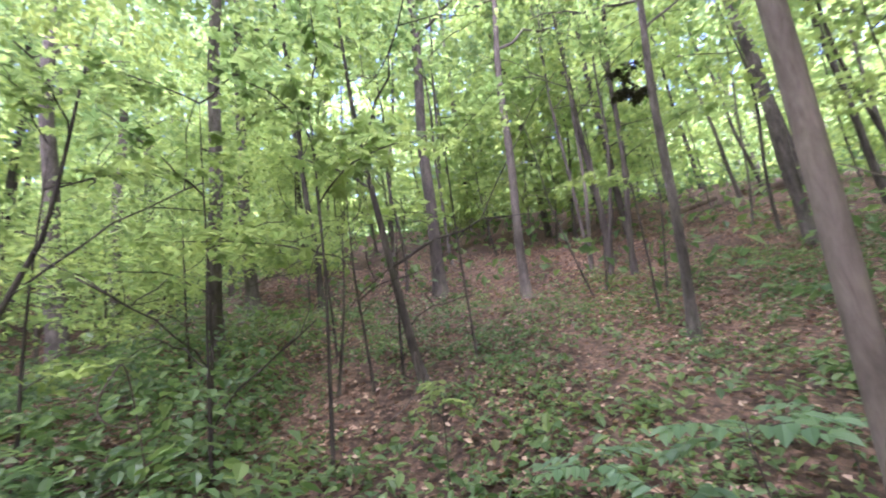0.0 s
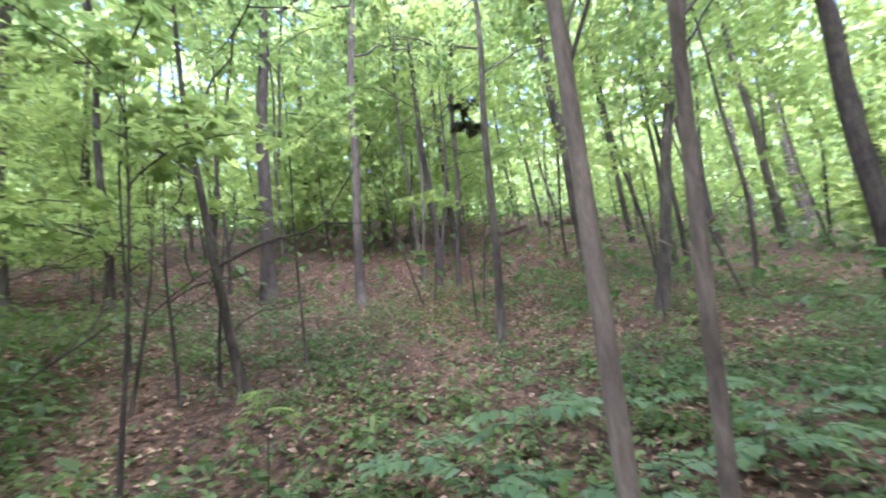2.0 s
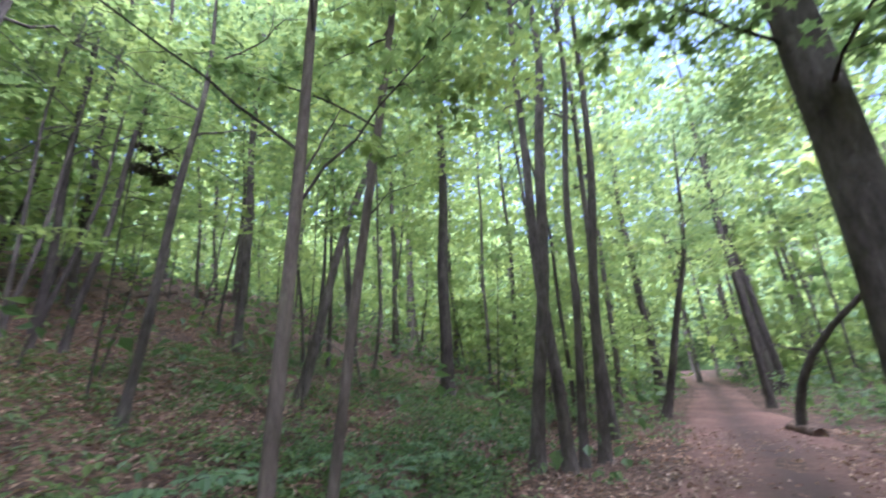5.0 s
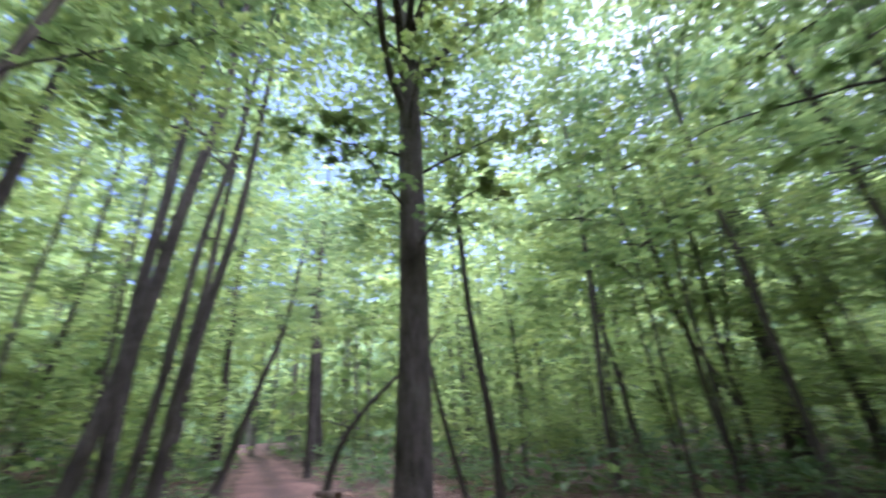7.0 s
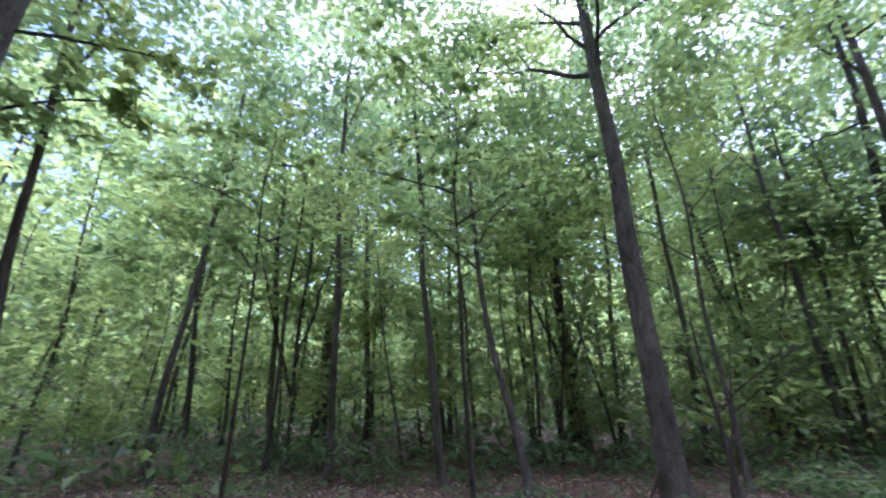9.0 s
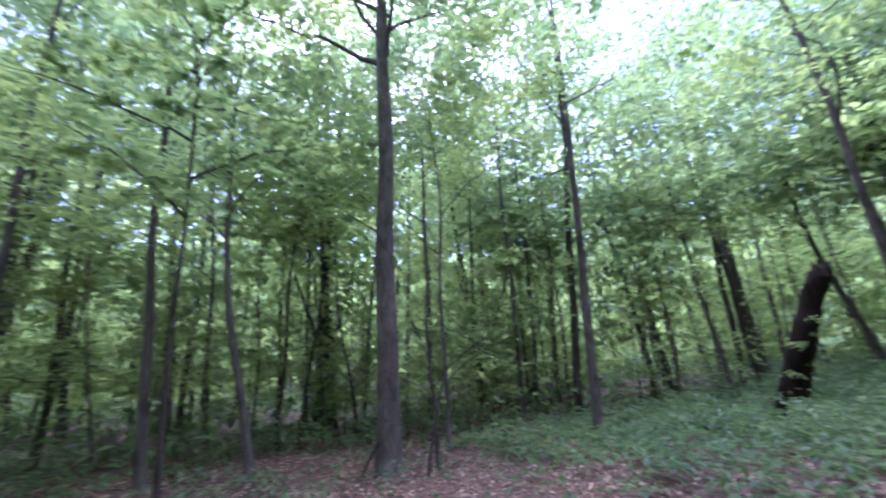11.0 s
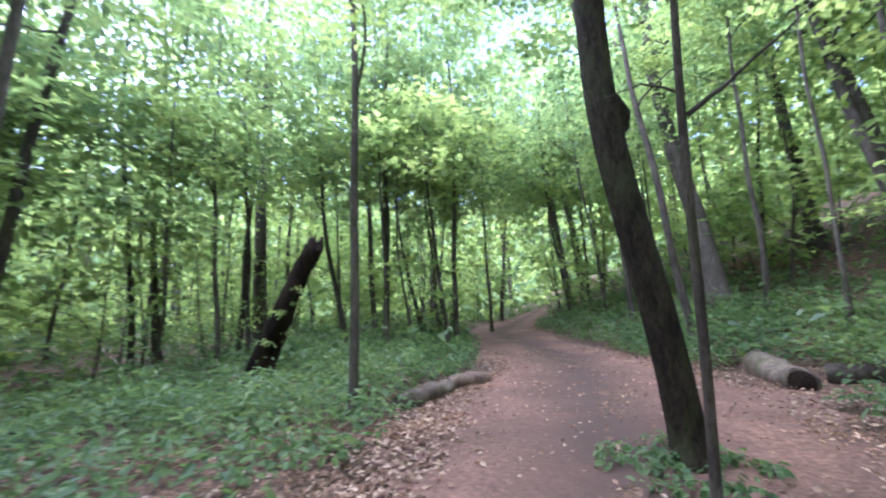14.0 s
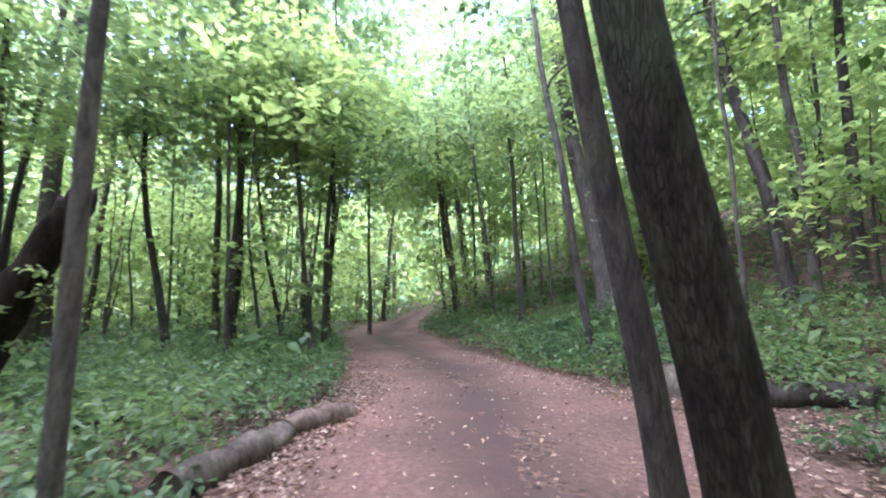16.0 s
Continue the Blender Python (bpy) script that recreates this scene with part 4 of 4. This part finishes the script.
log((-12.4, 6.4), (-11.2, 7.2), 0.22, BARK_DARK, "dark rotting log lying in the undergrowth")
log((-12.3, 13.9), (-4.74, 10.9), 0.17, DEADWOOD, "fallen pale trunk lying across the hillside undergrowth", 0.15)
log((9.9, -4.5), (11, -4.4), 0.12, LOGBARK, "short log at the trail edge")
log((12.5, -8.6), (14.2, -9.6), 0.2, LOGBARK, "dark fallen log in the flat woods")
log((12.0, 14.6), (15.0, 15.8), 0.2, LOGBARK, "fallen log high on the slope")
log((8.2, 13.2), (10.6, 14.3), 0.12, LOGBARK, "fallen log high on the slope")
# leaning broken trunk
sz = float(ground_z(-14.88, -5.65))
stump = thing("broken_trunk", (-14.88, -5.65, sz), "dark rotten broken trunk leaning over the undergrowth", "dead tree")
path = curve_path((0, 0, -0.1), (0.62, 1.75, 3.6), 16, 0.08, 0, 0.02)
rad = np.linspace(0.34, 0.22, 16) * (1 + 0.25 * np.exp(-np.arange(16) / 1.5))
wood("trunk", [tube_arrays(path, rad, 22, 0.05)], ROTTEN, stump)
for i in range(7):
    a = i * 0.9
    c = path[-1] + np.array((0.14 * math.cos(a), 0.14 * math.sin(a), -0.1))
    wood("splinter", [tube_arrays([c, c + np.array((0.02, 0.06, 0.16)), c + np.array((0.02, 0.1, rng.uniform(0.2, 0.42)))], [0.09, 0.06, 0.01], 6, 0.05)], ROTTEN, stump)
for k, az in ((5, 20), (6, 60), (8, 10), (9, 70), (10, 40)):
    q = path[k] + 0.3 * np.array((math.cos(radians(az)), math.sin(radians(az)), 0))
    bough(stump, q - 0.1 * np.array((math.cos(radians(az)), math.sin(radians(az)), 0)), q + np.array((0.45 * math.cos(radians(az)), 0.45 * math.sin(radians(az)), 0.05)), 0.01, 26, 0.1, LEAF_BRIGHT, shape=OVAL, twigs=3)
log((-13.9, -6.7), (-12.3, -4.6), 0.05, DEADWOOD, "pale fallen branch lying beside the broken trunk", 0.3, name="fallen_branch")
log((-15.5, -5.4), (-12.9, -5.0), 0.07, DEADWOOD, "weathered fallen branch under the broken trunk", -0.2, name="fallen_branch")
log((-12.6, -6.0), (-9.6, -7.6), 0.16, ROTTEN, "dark rotten log lying in the undergrowth", 0.2)
log((-15.6, -2.9), (-13.4, -3.6), 0.09, ROTTEN, "dark rotten branch lying in the undergrowth", 0.1)

# ---- undergrowth and fallen leaves ----
def scatter(n, lo, hi):
    return rng.uniform(lo[0], hi[0], n), rng.uniform(lo[1], hi[1], n)


def patchy(x, y, s, seed):
    return np.array([noise.noise((a * s, b * s, seed)) for a, b in zip(x, y)])


def plants(name, x, y, count, height, size, mat, label, spread=0.16, shape=OVAL):
    z = ground_z(x, y)
    n = len(x)
    k = np.repeat(np.arange(n), count)
    h = (height * rng.uniform(0.4, 1.3, n))[k] * rng.uniform(0.35, 1.0, len(k))
    a = rng.uniform(0, 6.28, len(k))
    rr = spread * np.sqrt(rng.uniform(0, 1, len(k)))
    P = np.stack([x[k] + rr * np.cos(a), y[k] + rr * np.sin(a), z[k] + h], 1)
    co, fa = leaf_arrays(shape, P, a - 1.57 + rng.normal(0, 0.4, len(k)), rng.normal(-0.2, 0.3, len(k)), rng.normal(0, 0.3, len(k)), size * rng.uniform(0.6, 1.3, len(k)))
    return tagged(mesh_ob(name, co, fa, mat), label, "undergrowth", kind="stuff")


def left_of(x, y):
    return (x < -6.5) & (y > -9)


x, y = scatter(30000, (-30, -12), (14, 12))
o = off_trail(x, y)
p = patchy(x, y, 0.5, 2.0)
left = (x < -6.5) & (y < 1) & (y > -9)
right = (x < -7) & (y > 3)
bank = (x > -7) & (y > 1.0) & (y < 4)
dens = np.where(left, 0.95, np.where(right, 0.9, np.where(bank, 0.8, np.where(y > 0, 0.14, 0.22)))) * np.clip(0.75 + p * 1.1, 0, 1)
keep = (o > 0.15) & (rng.uniform(0, 1, len(x)) < dens) & ~((x > -14.3) & (x < -10.6) & (y > 4) & (y < 6.7)) & (np.hypot(x + 14.5, y + 5.1) > 0.9)
x, y = x[keep], y[keep]
lush = left_of(x, y)
plants("undergrowth", x[lush], y[lush], 8, 0.42, 0.12, LEAF_GROUND, "lush leafy green undergrowth beside the trail", 0.2)
plants("undergrowth", x[~lush], y[~lush], 7, 0.26, 0.1, LEAF_GROUND, "low leafy green undergrowth on the woodland floor")
bush = [scatter(k, lo, hi) for k, lo, hi in ((130, (-21, -8.5), (-9.5, -2.6)), (55, (-20, -4.0), (-11.8, -1.2)), (45, (-20, 4.8), (-14.5, 7)), (110, (-20, 6.6), (-10, 9.5)), (130, (-9, 3.2), (-1.8, 8.5)), (40, (-4.5, 1.8), (-1.2, 3.2)), (40, (7.5, -9), (16, -6.5)), (70, (-9, -13), (6, -9)), (14, (9.5, -1.0), (15, 0.5)))]
x2, y2 = np.concatenate([q[0] for q in bush]), np.concatenate([q[1] for q in bush])
keep = (off_trail(x2, y2) > 0.4) & (np.hypot(x2 + 14.6, y2 + 5.2) > 1.0)
plants("shrubs", x2[keep], y2[keep], 46, 0.75, 0.12, LEAF_GROUND, "knee-high leafy shrubs among the undergrowth", 0.42)
a, d = rng.uniform(0, 6.28, 60), 0.75 * np.sqrt(rng.uniform(0, 1, 60))
plants("grass_patch", -8.5 + d * np.cos(a), 1.75 + d * np.sin(a), 9, 0.13, 0.09, LEAF_GROUND, "green tuft of low plants round the mossy tree", 0.1)
x, y = scatter(17000, (-7, 0.8), (11, 9.5))
keep = (off_trail(x, y) > 0.1) & (rng.uniform(0, 1, len(x)) < np.clip(0.6 + 1.2 * patchy(x, y, 0.7, 9.0), 0.05, 1) * np.where(y < 3.2, 1.0, 0.4))
plants("ground_cover", x[keep], y[keep], 8, 0.12, 0.075, LEAF_GROUND, "small-leaved green ground cover among the fallen leaves", 0.17, KITE)
x, y = scatter(175000, (-19, -10), (11, 13))
o = off_trail(x, y)
w = np.where(o < 0, np.where(o > -0.8, 0.7, 0.1), 0.8) * np.clip(0.7 + patchy(x, y, 0.8, 5.0), 0.1, 1)
keep = rng.uniform(0, 1, len(x)) < w
x, y = x[keep], y[keep]
ex = rng.uniform(-17, -6, 5200)
em, ew = trail_mid(ex)
ey = em - ew + rng.normal(0.25, 0.35, len(ex))
x, y = np.concatenate([x, ex]), np.concatenate([y, ey])
P = np.stack([x, y, ground_z(x, y) + rng.uniform(0.015, 0.055, len(x))], 1)
tagged(leaves("fallen_leaves", P, 0.072, LITTER, None, KITE, (0.0, 0.3)), "dry brown fallen leaves covering the ground", "leaf litter", kind="stuff")
